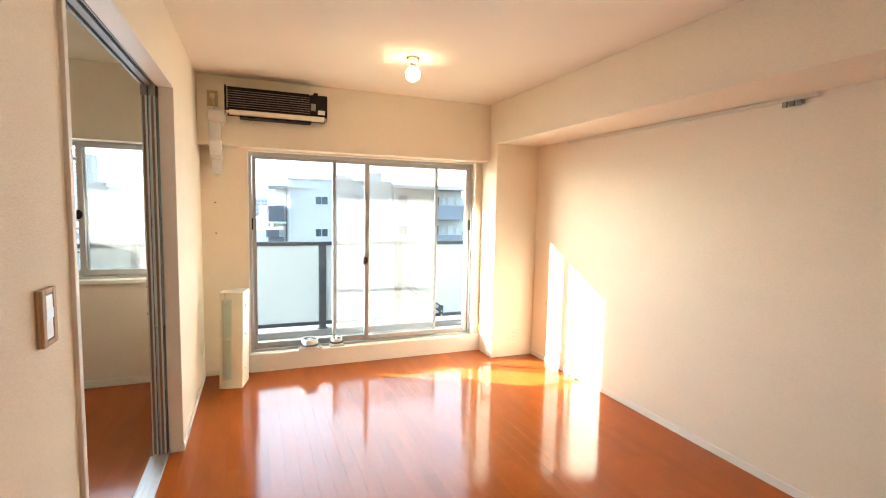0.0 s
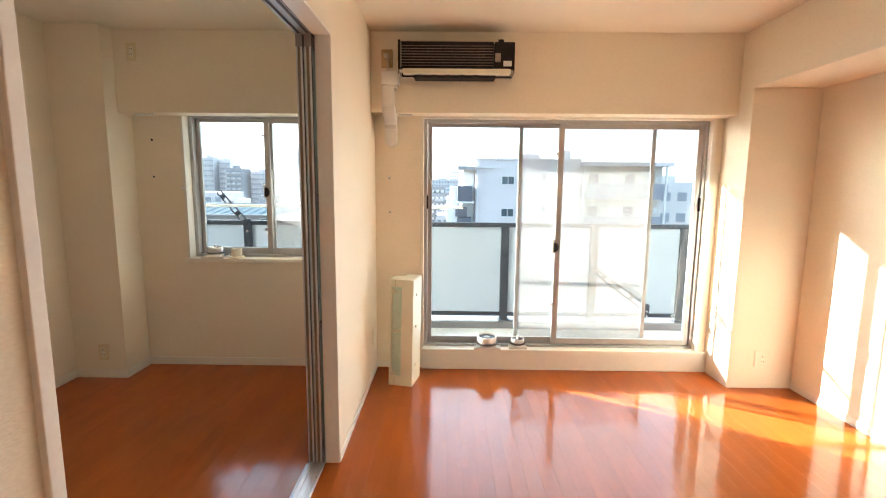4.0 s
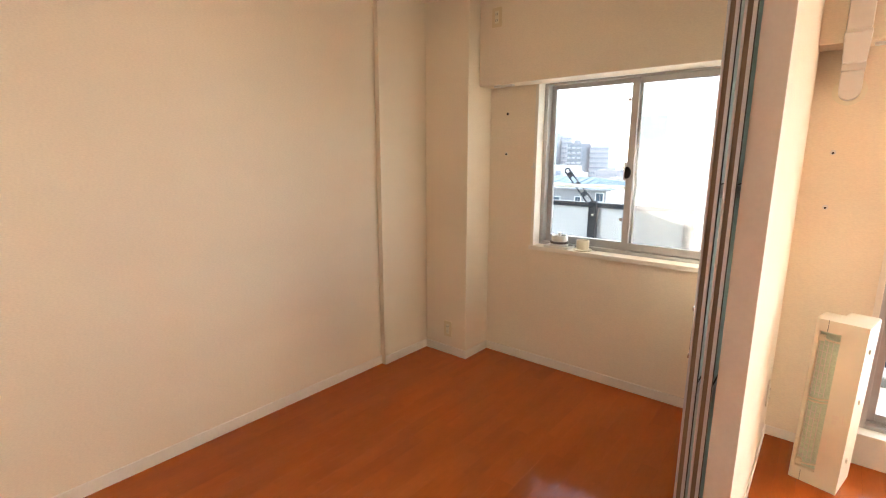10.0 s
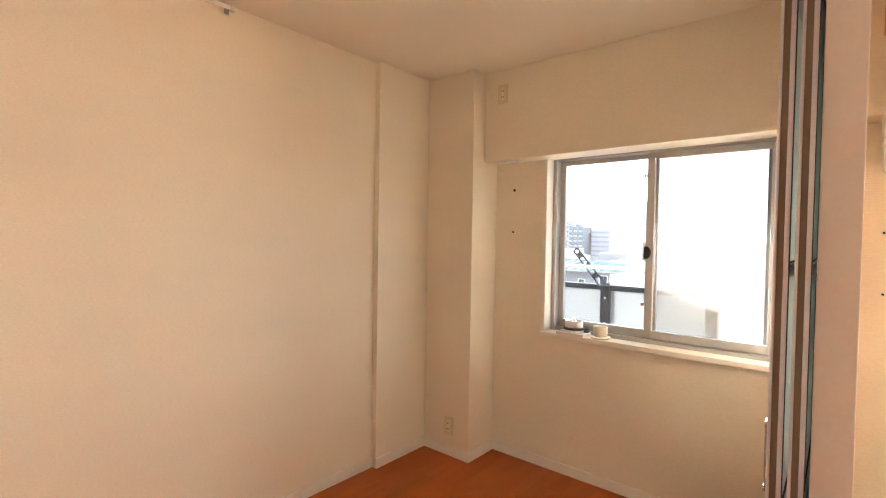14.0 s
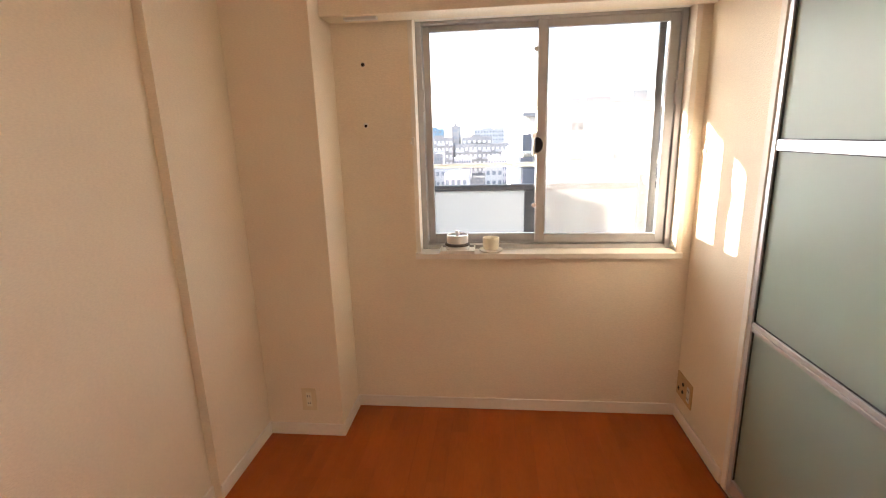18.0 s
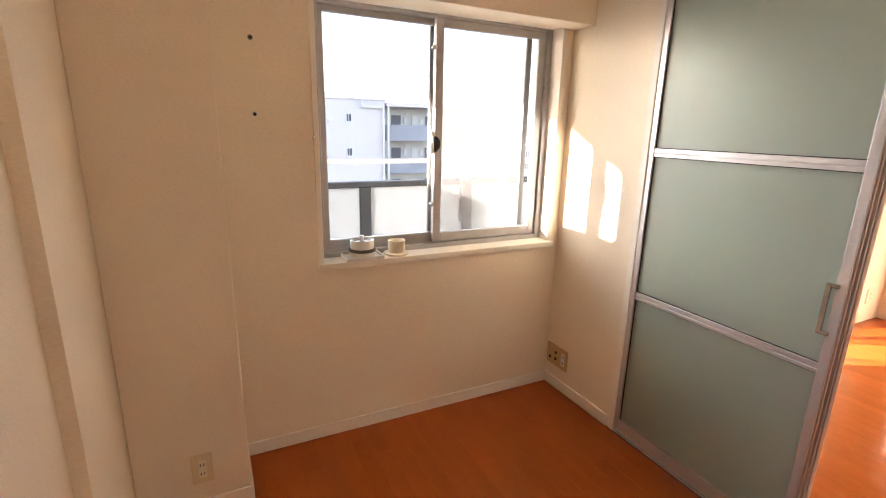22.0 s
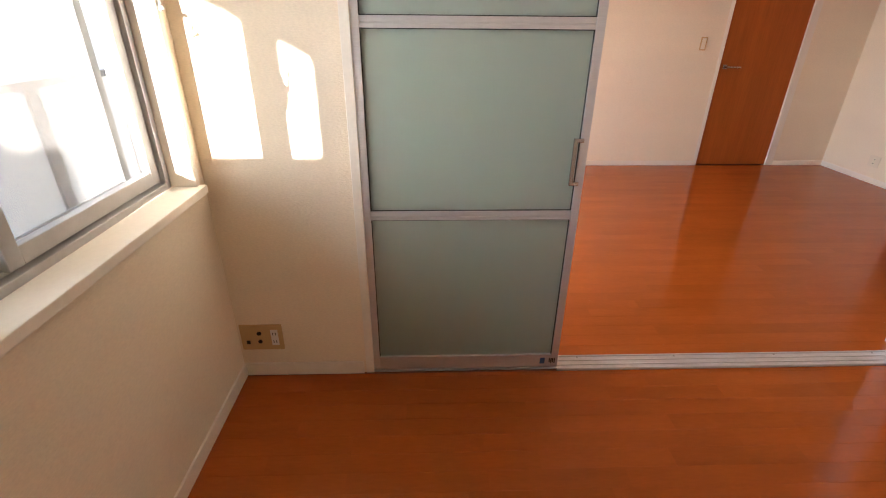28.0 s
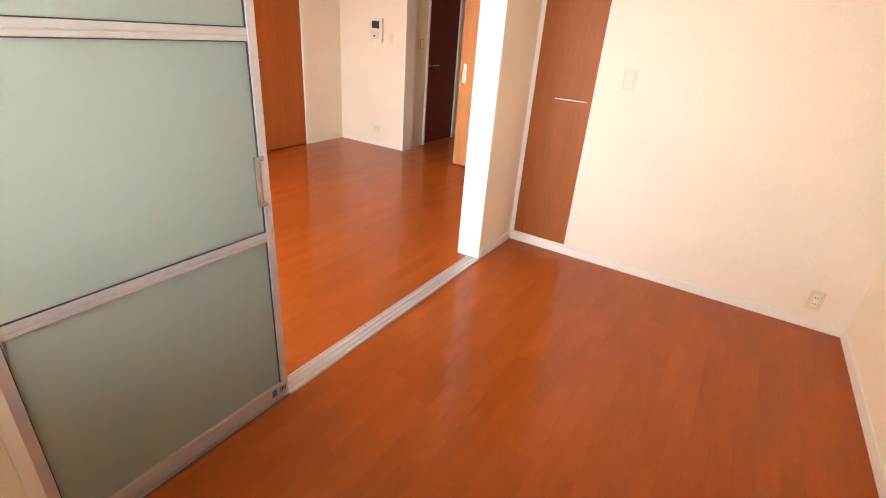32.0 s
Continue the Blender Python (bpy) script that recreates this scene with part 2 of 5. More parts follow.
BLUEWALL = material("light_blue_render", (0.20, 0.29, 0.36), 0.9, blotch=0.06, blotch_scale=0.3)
GROOVE = material("groove_shade_brown", (0.24, 0.18, 0.12), 0.6, grain=0.06, grain_scale=40, stretch=(1, 1, 0.2))
SEAL = material("grey_brown_rubber_seal", (0.10, 0.085, 0.068), 0.7, grain=0.15)
# far panes lightened in colour for the haze before them
FARGLASS = material("haze_pale_far_window", (0.20, 0.21, 0.235), 0.3, blotch=0.3, blotch_scale=0.2)
ASPHALT = material("town_ground", (0.10, 0.10, 0.10), 0.9, blotch=0.3, blotch_scale=0.05, grain=0.2, grain_scale=0.6)
PANE = glass("clear_glass", (0.97, 0.98, 0.97))
FROST = veil("frosted_door_glass", (0.575, 0.63, 0.55), 0.10, 0.55, rough=0.36, gloss=0.05, passed=(0.86, 0.96, 0.93))
RAILGLASS = veil("frosted_railing_glass", (0.34, 0.365, 0.395), 0.05, 0.43, rough=0.4, gloss=0.04)
SCREEN = veil("insect_screen_mesh", (0.60, 0.57, 0.54), 0.66, 0.20, rough=0.6, gloss=0.0)
BULBS = [glow("lit_bulb", (1.0, 0.66, 0.34), power) for power in BULB_POWER]
GASKET = material("dark_rubber_gasket", (0.05, 0.055, 0.055), 0.6, grain=0.1)
BLUE = material("blue_sticker", (0.05, 0.12, 0.30), 0.5, blotch=0.1)
SCREENLCD = material("lcd_window", (0.05, 0.055, 0.06), 0.15, blotch=0.1)


# ---- building blocks ----
def box(bm, a, b, bevel=0.0):
    a, b = Vector(a), Vector(b)
    lo = Vector((min(a.x, b.x), min(a.y, b.y), min(a.z, b.z)))
    size = Vector((abs(a.x - b.x), abs(a.y - b.y), abs(a.z - b.z)))
    made = bmesh.ops.create_cube(bm, size=1.0, matrix=Matrix.Translation(lo + size / 2) @ Matrix.Diagonal((*size, 1)))["verts"]
    if bevel:
        edges = list({e for v in made for e in v.link_edges})
        bmesh.ops.bevel(bm, geom=edges, offset=min(bevel, min(size) * 0.45), segments=2, profile=0.6, affect="EDGES")
    return bm


def rod(bm, p, q, r, seg=14, r2=None):
    p, q = Vector(p), Vector(q)
    m = Matrix.Translation((p + q) / 2) @ (q - p).to_track_quat("Z", "Y").to_matrix().to_4x4()
    bmesh.ops.create_cone(bm, cap_ends=True, segments=seg, radius1=r, radius2=r if r2 is None else r2, depth=(q - p).length, matrix=m)
    return bm


def lathe(bm, profile, at=(0, 0, 0), seg=28):
    """Turns a profile of (radius, height) about the upright axis through at."""
    x, y, z = at
    rings = []
    for r, h in profile:
        rings.append([bm.verts.new((x + r * math.cos(2 * math.pi * i / seg), y + r * math.sin(2 * math.pi * i / seg), z + h)) for i in range(seg)])
    for lo, hi in zip(rings, rings[1:]):
        for i in range(seg):
            bm.faces.new((lo[i], lo[(i + 1) % seg], hi[(i + 1) % seg], hi[i]))
    if profile[0][0] > 1e-5:
        bm.faces.new(rings[0][::-1])
    if profile[-1][0] > 1e-5:
        bm.faces.new(rings[-1])
    return bm


def mesh_of(name, bm, mat, smooth=False):
    me = bpy.data.meshes.new(name)
    bmesh.ops.recalc_face_normals(bm, faces=bm.faces)
    bm.to_mesh(me)
    bm.free()
    me.materials.append(mat)
    if smooth:
        me.shade_smooth()
        me.set_sharp_from_angle(angle=radians(35))
    return me


ORIGIN = {}


def thing(name, at, label, category, group="", kind=""):
    ob = new(name)
    ob.empty_display_size = 0.1
    ob.location = at
    ORIGIN[ob.name] = Vector(at)
    return tagged(ob, label, category, group, kind)


def part(name, bm, mat, parent, label="", smooth=False):
    """Links a bmesh in world metres as one mesh under a thing or under a part of it."""
    base = ORIGIN[parent.name]
    bmesh.ops.translate(bm, verts=bm.verts, vec=-base)
    ob = new(name, mesh_of(name, bm, mat, smooth))
    ob.parent = parent
    ORIGIN[ob.name] = base
    return tagged(ob, label)


def structure(name, bm, mat, label, category):
    ob = new(name, mesh_of(name, bm, mat))
    ORIGIN[ob.name] = Vector((0, 0, 0))
    return tagged(ob, label, category, kind="structure")


def fresh():
    return bmesh.new()


def boxes(*pairs, bevel=0.0):
    bm = fresh()
    for a, b in pairs:
        box(bm, a, b, bevel)
    return bm


# ---- plan, in metres ----
XL, XD = -0.311, -0.461          # partition: living face, bedroom face
XR = 2.627                       # living room's far side wall
XW, XW2 = -2.466, -2.430         # bedroom's side wall, and its proud strip by the column
YW, YO = 4.478, 4.643            # window wall, inner and outer face
YS = 1.129                       # bedroom's back wall
YF, YF2 = -0.361, -0.53          # living room's back wall
HL, HB = 2.403, 2.411            # ceilings
YP, YJ, YD = 1.593, 3.215, 3.972 # sliding opening: post, jamb on the living side, end of the door pocket
HEAD = 2.058
BX0, BX1, BZ0, BZ1 = -1.704, -0.522, 0.832, 1.886   # bedroom window
LX0, LX1, LZ0, LZ1 = 0.039, 2.108, 0.152, 1.872    # balcony window
YCB, XCB = 4.213, -2.064         # bedroom column: front, side
YCL, XCL = 4.170, 2.180          # living room column: front, side
YBB, YBL = 4.333, 4.317          # beams: bedroom, living room
XK = 1.690                       # living room's corner at the corridor
SOF = 2.028                      # underside of the boxed beam

# ---- structure ----
T = 0.14
structure("wall_north", boxes(
    ((XW - T, YW, -0.3), (BX0, YO, 2.6)), ((BX0, YW, -0.3), (BX1, YO, BZ0 - 0.032)), ((BX0, YW, BZ1), (BX1, YO, 2.6)),
    ((BX1, YW, -0.3), (LX0, YO, 2.6)), ((LX0, YW, -0.3), (LX1, YO, 0.12)), ((LX0, YW, LZ1), (LX1, YO, 2.6)), ((LX1, YW, -0.3), (XR + T, YO, 2.6))),
    WALLPAPER, "off-white textured wallpaper wall with two window openings", "wall")
structure("wall_west", boxes(((XW - T, YS, 0), (XW, 3.78, HB)), ((XW - T, 3.78, 0), (XW2, YW, HB))), WALLPAPER, "off-white wallpaper wall with a shallow step", "wall")
structure("wall_back_bedroom", boxes(((XW - T, YS - 0.1, 0), (-0.875, YS, HB)), ((-0.875, YS - 0.1, 0), (-0.490, YS, 0.066)), ((-0.875, YS - 0.1, 2.04), (-0.490, YS, HB)), ((-0.490, YS - 0.1, 0), (XD, YS, HB))), WALLPAPER, "off-white wallpaper wall with a narrow cupboard opening", "wall")
structure("cupboard_back", boxes(((-0.9, YS - 0.16, 0), (-0.465, YS - 0.11, HB))), WALLPAPER, "plain back of the shallow wall cupboard", "wall")
structure("wall_partition", boxes(((XD, YF2, 0), (XL, YP, 2.5)), ((XD, YP, HEAD), (XL, YD, 2.5)), ((XL - 0.071, YJ, 0), (XL, YD, HEAD)), ((XD, YD, 0), (XL, YW, 2.5))),
          WALLPAPER, "off-white wallpaper partition with a wide sliding-door opening", "wall")
structure("wall_east", boxes(((XR, YF2, 0), (XR + T, 0.229, HL)), ((XR, 0.229, 2.02), (XR + T, 0.971, HL)), ((XR, 0.971, 0), (XR + T, YW, HL)), ((XR + T, 0.1, 0), (XR + T + 0.05, 1.0, 2.1))),
          WALLPAPER, "long off-white wallpaper wall with a door opening", "wall")
structure("wall_back_living", boxes(((XL, YF2, 0), (0.88, YF, HL)), ((0.88, YF2, 2.06), (XK - 0.015, YF, HL)), ((XK - 0.015, YF2, 0), (XR, YF, HL))), WALLPAPER, "off-white wallpaper wall with an opening to the corridor", "wall")
structure("wall_corridor", boxes(((XK, -0.82, 0), (XK + 0.125, YF2, 2.3)), ((XK, -1.52, 2.0), (XK + 0.125, -0.82, 2.3)), ((XK, -2.4, 0), (XK + 0.125, -1.52, 2.3)), ((0.7, -2.52, 0), (XK + 0.125, -2.4, 2.3)), ((0.62, -2.52, 0), (0.74, YF2, 2.3)),
                                 ((XK + 0.13, -1.6, 0), (XK + 0.165, -0.75, 2.3))), WALLPAPER, "off-white wallpaper walls of a narrow corridor", "wall")
structure("column_bedroom", boxes(((XW2, YCB, 0), (XCB, YW, HB)), bevel=0.004), WALLPAPER, "wallpapered square column in the window corner", "column")
structure("column_living", boxes(((XCL, YCL, 0), (XR, YW, SOF)), bevel=0.004), WALLPAPER, "wallpapered square column beside the balcony window", "column")
structure("beam_bedroom", boxes(((XCB, YBB, BZ1 - 0.021), (XD, YW - 0.0065, HB)), bevel=0.004), WALLPAPER, "wallpapered beam above the bedroom window", "beam")
structure("beam_living", boxes(((XL, YBL, LZ1 + 0.004), (XCL, YW, HL)), bevel=0.004), WALLPAPER, "wallpapered beam above the balcony window", "beam")
structure("soffit", boxes(((XCL, YF, SOF), (XR, YW, HL)), bevel=0.004), WALLPAPER, "wallpapered boxed-in beam along the ceiling edge", "beam")
structure("ceiling_living", boxes(((XL - 0.02, YF2, HL), (XR + T, YO, HL + 0.12))), CEILING, "off-white papered ceiling", "ceiling")
structure("ceiling_bedroom", boxes(((XW - T, YS - 0.1, HB), (XD, YO, HB + 0.15))), CEILING, "off-white papered ceiling", "ceiling")
structure("ceiling_corridor", boxes(((0.62, -2.52, 2.3), (1.9, YF2, 2.4))), CEILING, "off-white corridor ceiling", "ceiling")

# skirting, window curb, trims round the openings
BH, BT = 0.06, 0.009


def skirting(*pairs):
    structure("baseboard", boxes(*pairs, bevel=0.003), TRIM, "thin white skirting board along the wall", "baseboard")


skirting(((XW, YS, 0), (XW + BT, 3.78, BH)))
skirting(((XW2, 3.78, 0), (XW2 + BT, YCB, BH)))
skirting(((XW2, YCB - BT, 0), (XCB + BT, YCB, BH)), ((XCB, YCB + 0.0015, 0), (XCB + BT, YW, BH)))
skirting(((XCB + BT, YW - BT, 0), (XD, YW, BH)))
skirting(((XD - BT, YD + 0.02, 0), (XD, YW - BT, BH)))
skirting(((XD - BT, YS, 0), (XD, YP, BH)))
skirting(((XW + BT, YS, 0), (XD - BT, YS + BT, 0.055)))
skirting(((XR - 0.006, 1.004, 0), (XR, YCL, 0.05)))
skirting(((XR - 0.006, YF, 0), (XR, 0.162, 0.05)))
skirting(((XK + 0.025, YF, 0), (XR - 0.006, YF + 0.006, 0.05)))
skirting(((XL, YF, 0), (XL + 0.006, YP - 0.02, 0.05)))
skirting(((XL, YJ, 0), (XL + 0.006, YW, 0.05)))
skirting(((XL + 0.006, YW - 0.006, 0), (LX0 - 0.02, YW, 0.05)))
structure("window_curb", boxes(((LX0 - 0.01, 4.446, 0), (XCL, YW + 0.045, LZ0 + 0.004)), bevel=0.004), TRIM, "low white wooden curb under the balcony window", "window curb")
structure("window_board", boxes(((BX0 - 0.02, YW - 0.028, BZ0 - 0.028), (BX1 + 0.02, YW + 0.075, BZ0)), bevel=0.004), TRIM, "white window board with a soft front edge", "window sill")
structure("trim", boxes(((BX0 - 0.018, YW - 0.006, BZ0), (BX0 + 0.004, YW + 0.075, BZ1)), ((BX1 - 0.004, YW - 0.006, BZ0), (BX1 + 0.018, YW + 0.075, BZ1)), ((BX0 + 0.004, YW - 0.006, BZ1 - 0.012), (BX1 - 0.004, YW + 0.075, BZ1 + 0.004)), bevel=0.002),
          TRIM, "white lining round the bedroom window", "window trim")
structure("trim", boxes(((LX0 - 0.02, YW - 0.006, LZ0 + 0.004), (LX0 + 0.003, YW + 0.05, LZ1)), ((LX1 - 0.003, YW - 0.006, LZ0 + 0.004), (LX1 + 0.02, YW + 0.05, LZ1)), ((LX0 + 0.003, YW - 0.006, LZ1 - 0.01), (LX1 - 0.003, YW + 0.05, LZ1 + 0.002)), bevel=0.002),
          TRIM, "white lining round the balcony window", "window trim")
structure("trim", boxes(((XD - 0.001, YP - 0.012, 0), (XL + 0.010, YP + 0.012, HEAD)), ((XD - 0.004, YD - 0.02, 0), (XD + 0.012, YD + 0.012, HEAD)), ((XL - 0.071, YJ - 0.008, 0), (XL + 0.002, YJ, HEAD)), bevel=0.002),
          TRIM, "slim white jambs of the sliding-door opening", "door trim")
structure("door_head_track", boxes(((XD + 0.002, YP + 0.012, HEAD - 0.014), (XD + 0.012, YD, HEAD)), ((XD + 0.027, YP + 0.012, HEAD - 0.014), (XD + 0.052, YD, HEAD)), ((XD + 0.066, YP + 0.012, HEAD - 0.014), (XD + 0.072, YJ, HEAD))),
          HEADRAIL, "dull metal twin top track of the sliding doors", "door track")
structure("door_head_groove", boxes(((XD + 0.012, YP + 0.012, HEAD - 0.003), (XD + 0.027, YD, HEAD)), ((XD + 0.052, YP + 0.012, HEAD - 0.003), (XD + 0.066, YD, HEAD))), DARK, "dark grooves of the sliding door top track", "door track")
structure("trim", boxes(((XD + 0.073, YP + 0.012, HEAD - 0.012), (XL + 0.002, YJ - 0.008, HEAD)), bevel=0.002), TRIM, "smooth white head lining of the sliding-door opening", "door trim")
track = thing("floor_track", (XD + 0.05, 2.3, 0), "flat aluminium floor track with two grooves between the rooms", "door track", kind="structure")
part("track_plate", boxes(((XD - 0.012, YP, 0.0), (XD + 0.080, 3.186, 0.006)), ((XD - 0.001, 3.186, 0.0), (XD + 0.080, YD, 0.006))), ALU, track)
for gx in (0.0, 0.024, 0.052, 0.080):
    part("track_rib", boxes(((XD - 0.01 + gx, YP, 0.006), (XD - 0.002 + gx, YD if gx else 3.186, 0.010)), bevel=0.001), ALU, track)
for sy in (1.75, 2.2, 2.65, 3.08):
    bm = fresh()
    rod(bm, (XD + 0.066, sy, 0.004), (XD + 0.066, sy, 0.0075), 0.004, 10)
    part("screw", bm, BRASS, track)


# ---- windows ----
def frame_boxes(x0, x1, z0, z1, y0, y1, side, top, bottom):
    return (((x0, y0, z0), (x0 + side, y1, z1)), ((x1 - side, y0, z0), (x1, y1, z1)), ((x0 + side, y0, z0), (x1 - side, y1, z0 + bottom)), ((x0 + side, y0, z1 - top), (x1 - side, y1, z1)))


def sash(parent, x0, x1, z0, z1, y, stile, top, bottom, label):
    s = part("sash", fresh_frame(x0, x1, z0, z1, y, y + 0.026, stile, top, bottom), SASH, parent, label)
    g = part("pane", boxes(((x0 + stile - 0.004, y + 0.011, z0 + bottom - 0.004), (x1 - stile + 0.004, y + 0.015, z1 - top + 0.004))), PANE, s, "clear glass pane")
    g.visible_shadow = False
    return s


def fresh_frame(*a):
    return boxes(*frame_boxes(*a), bevel=0.003)


def screw_lock(parent, x, y, z):
    bm = fresh()
    rod(bm, (x, y - 0.018, z), (x, y + 0.004, z), 0.008, 12)
    rod(bm, (x, y - 0.022, z), (x, y - 0.014, z), 0.011, 14)
    part("stop_knob", bm, CHROME, parent, "small metal sash stop")


def crescent(parent, x, y, z):
    part("lock_base", boxes(((x - 0.014, y - 0.012, z - 0.045), (x + 0.012, y, z + 0.06)), bevel=0.005), WHITE, parent, "pale lock base plate")
    bm = lathe(fresh(), [(0.0, -0.010), (0.031, -0.010), (0.036, -0.006), (0.036, 0.006), (0.031, 0.010), (0.0, 0.010)], (0, 0, 0), 24)
    for v in bm.verts:
        v.co.x = max(v.co.x, -0.012)
    bmesh.ops.transform(bm, matrix=Matrix.Translation((x + 0.006, y - 0.014, z)) @ Matrix.Rotation(radians(90), 4, "X") @ Matrix.Diagonal((0.75, 1, 1, 1)), verts=bm.verts)
    lk = part("crescent_lock", bm, DARK, parent, "black crescent lock", True)
    bm = boxes(((-0.002, -0.004, 0.0), (0.002, 0.004, 0.075)), bevel=0.001)
    bmesh.ops.transform(bm, matrix=pose(x - 0.008, y - 0.022, z + 0.01, 0, -12, 0), verts=bm.verts)
    part("lock_lever", bm, WHITE, lk, "pale lock lever")


def window(name, x0, x1, z0, z1, y, split, screen, lock_z, label):
    w = thing(name, ((x0 + x1) / 2, y, z0), label, "window", kind="structure")
    part("window_frame", boxes(*frame_boxes(x0, x1, z0, z1, y, y + 0.09, 0.026, 0.026, 0.022), bevel=0.003), SASH, w, "satin aluminium window frame")
    part("frame_track", boxes(((x0 + 0.026, y + 0.028, z0 + 0.022), (x1 - 0.026, y + 0.032, z0 + 0.032)), ((x0 + 0.026, y + 0.060, z0 + 0.022), (x1 - 0.026, y + 0.064, z0 + 0.032))), SASH, w)
    left = sash(w, x0 + 0.028, split + 0.022, z0 + 0.028, z1 - 0.026, y + 0.048, 0.031, 0.025, 0.04, "outer aluminium sash")
    right = sash(w, split - 0.028, x1 - 0.028, z0 + 0.028, z1 - 0.026, y + 0.014, 0.040, 0.034, 0.042, "inner aluminium sash")
    crescent(right, split - 0.032, y + 0.03, lock_z)
    for f in (0.2, 0.86):
        screw_lock(right, split - 0.036, y + 0.03, z0 + (z1 - z0) * f)
    sc = part("insect_screen", boxes(*frame_boxes(screen[0], screen[1], z0 + 0.02, z1 - 0.02, y + 0.082, y + 0.096, 0.03, 0.026, 0.03), bevel=0.002), TRACK if z0 > 0.5 else SASH, w, "slim sliding insect screen")
    part("screen_mesh", boxes(((screen[0] + 0.028, y + 0.0885, z0 + 0.048), (screen[1] - 0.028, y + 0.0895, z1 - 0.044))), SCREEN, sc, "fine grey insect mesh")
    for sx in (x0 + 0.027, x1 - 0.027):
        part("latch", boxes(((sx - 0.006, y - 0.004, z0 + (z1 - z0) * 0.62), (sx + 0.006, y + 0.016, z0 + (z1 - z0) * 0.62 + 0.10)), bevel=0.003), DARK if z0 < 0.5 else SASH, w, "")
    return w


window("window_1", BX0 + 0.003, BX1 - 0.003, BZ0 - 0.002, BZ1 + 0.003, YW + 0.076, -1.124, (-1.15, -0.585), 1.323, "aluminium sliding bedroom window with an insect screen")
window("window_2", LX0 + 0.002, LX1 - 0.002, LZ0 + 0.0, LZ1 - 0.01, YW + 0.045, 1.055, (0.746, 1.766), 0.93, "tall aluminium sliding balcony window with an insect screen")


# ---- sliding frosted doors ----
def sliding_door(x, y0, y1, handle_side, label):
    d = thing("sliding_door", (x, (y0 + y1) / 2, 0.012), label, "sliding door", group="sliding doors between the rooms")
    th, st, z0, z1 = 0.029, 0.028, 0.012, HEAD - 0.012
    for sy in (y0, y1 - st):
        part("stile", boxes(((x - th / 2, sy, z0), (x - 0.008, sy + st, z1)), ((x + 0.005, sy, z0), (x + th / 2, sy + st, z1)), ((x - 0.008, sy + 0.011, z0), (x + 0.005, sy + st - 0.011, z1)), bevel=0.0012), ALU, d)
        # brown strips colour in the shade of the deep stile grooves
        part("stile_groove", boxes(((x - 0.008, sy + 0.006, z0 + 0.002), (x + 0.005, sy + 0.010, z1 - 0.002)), ((x - 0.008, sy + st - 0.010, z0 + 0.002), (x + 0.005, sy + st - 0.006, z1 - 0.002))), GROOVE, d, "brown strip for the shade deep in the stile groove")
    zs = [z0, 0.681, 1.302, z1]
    part("bottom_rail", boxes(((x - th / 2 + 0.001, y0 + st, z0), (x + th / 2 - 0.001, y1 - st, z0 + 0.062)), bevel=0.002), ALU, d)
    part("top_rail", boxes(((x - th / 2 + 0.001, y0 + st, z1 - 0.05), (x + th / 2 - 0.001, y1 - st, z1)), bevel=0.002), ALU, d)
    for z in zs[1:3]:
        part("middle_rail", boxes(((x - th / 2 + 0.002, y0 + st, z), (x + th / 2 - 0.002, y1 - st, z + 0.014)), ((x - th / 2 + 0.002, y0 + st, z + 0.016), (x + th / 2 - 0.002, y1 - st, z + 0.034)),
                                   ((x - th / 2 + 0.005, y0 + st, z + 0.013), (x + th / 2 - 0.005, y1 - st, z + 0.017)), bevel=0.002), ALU, d)
    for lo, hi in ((z0 + 0.058, zs[1]), (zs[1] + 0.034, zs[2]), (zs[2] + 0.034, z1 - 0.046)):
        part("frosted_pane", boxes(((x - 0.003, y0 + st - 0.003, lo), (x + 0.003, y1 - st + 0.003, hi))), FROST, d, "grey-green frosted glass panel")
        part("gasket", boxes(((x - 0.007, y0 + st - 0.001, lo), (x + 0.007, y0 + st + 0.003, hi)), ((x - 0.007, y1 - st - 0.003, lo), (x + 0.007, y1 - st + 0.001, hi)),
                             ((x - 0.007, y0 + st + 0.003, lo - 0.001), (x + 0.007, y1 - st - 0.003, lo + 0.003)), ((x - 0.007, y0 + st + 0.003, hi - 0.003), (x + 0.007, y1 - st - 0.003, hi + 0.001))), GASKET, d, "dark rubber glazing strip")
    side = 1 if handle_side < 0 else -1
    edge = y0 + st if side > 0 else y1 - st
    xx = x - th / 2
    h = part("handle", boxes(((xx - 0.008, edge + side * 0.010, 0.811), (xx + 0.003, edge + side * 0.024, 0.974)), bevel=0.003), CHROME, d, "slim metal bar handle")
    for hz in (0.811, 0.961):
        part("handle_post", boxes(((xx - 0.007, edge - side * 0.010, hz), (xx + 0.002, edge + side * 0.012, hz + 0.013)), bevel=0.002), CHROME, h)
    # dark strip added to put shade into the narrow gap behind the stile
    part("gap_shade_strip", boxes(((x + th / 2, y0 + 0.003, z0), (x + th / 2 + 0.002, y0 + 0.010, z1))), GASKET, d, "dark strip added for the shade in the gap behind the stile")
    for sy in (y0, y1 - st):
        part("stile_cap", boxes(((x - th / 2 - 0.0006, sy - 0.0012, z1 - 0.055), (x + th / 2 + 0.0006, sy + st + 0.0006, z1 + 0.0012)), bevel=0.001), HEADRAIL, d, "dull plastic end cap")
    part("sticker", boxes(((x - th / 2 - 0.0006, y0 + 0.055, 0.03), (x - th / 2 + 0.0006, y0 + 0.075, 0.06))), BLUE, d, "small blue sticker")
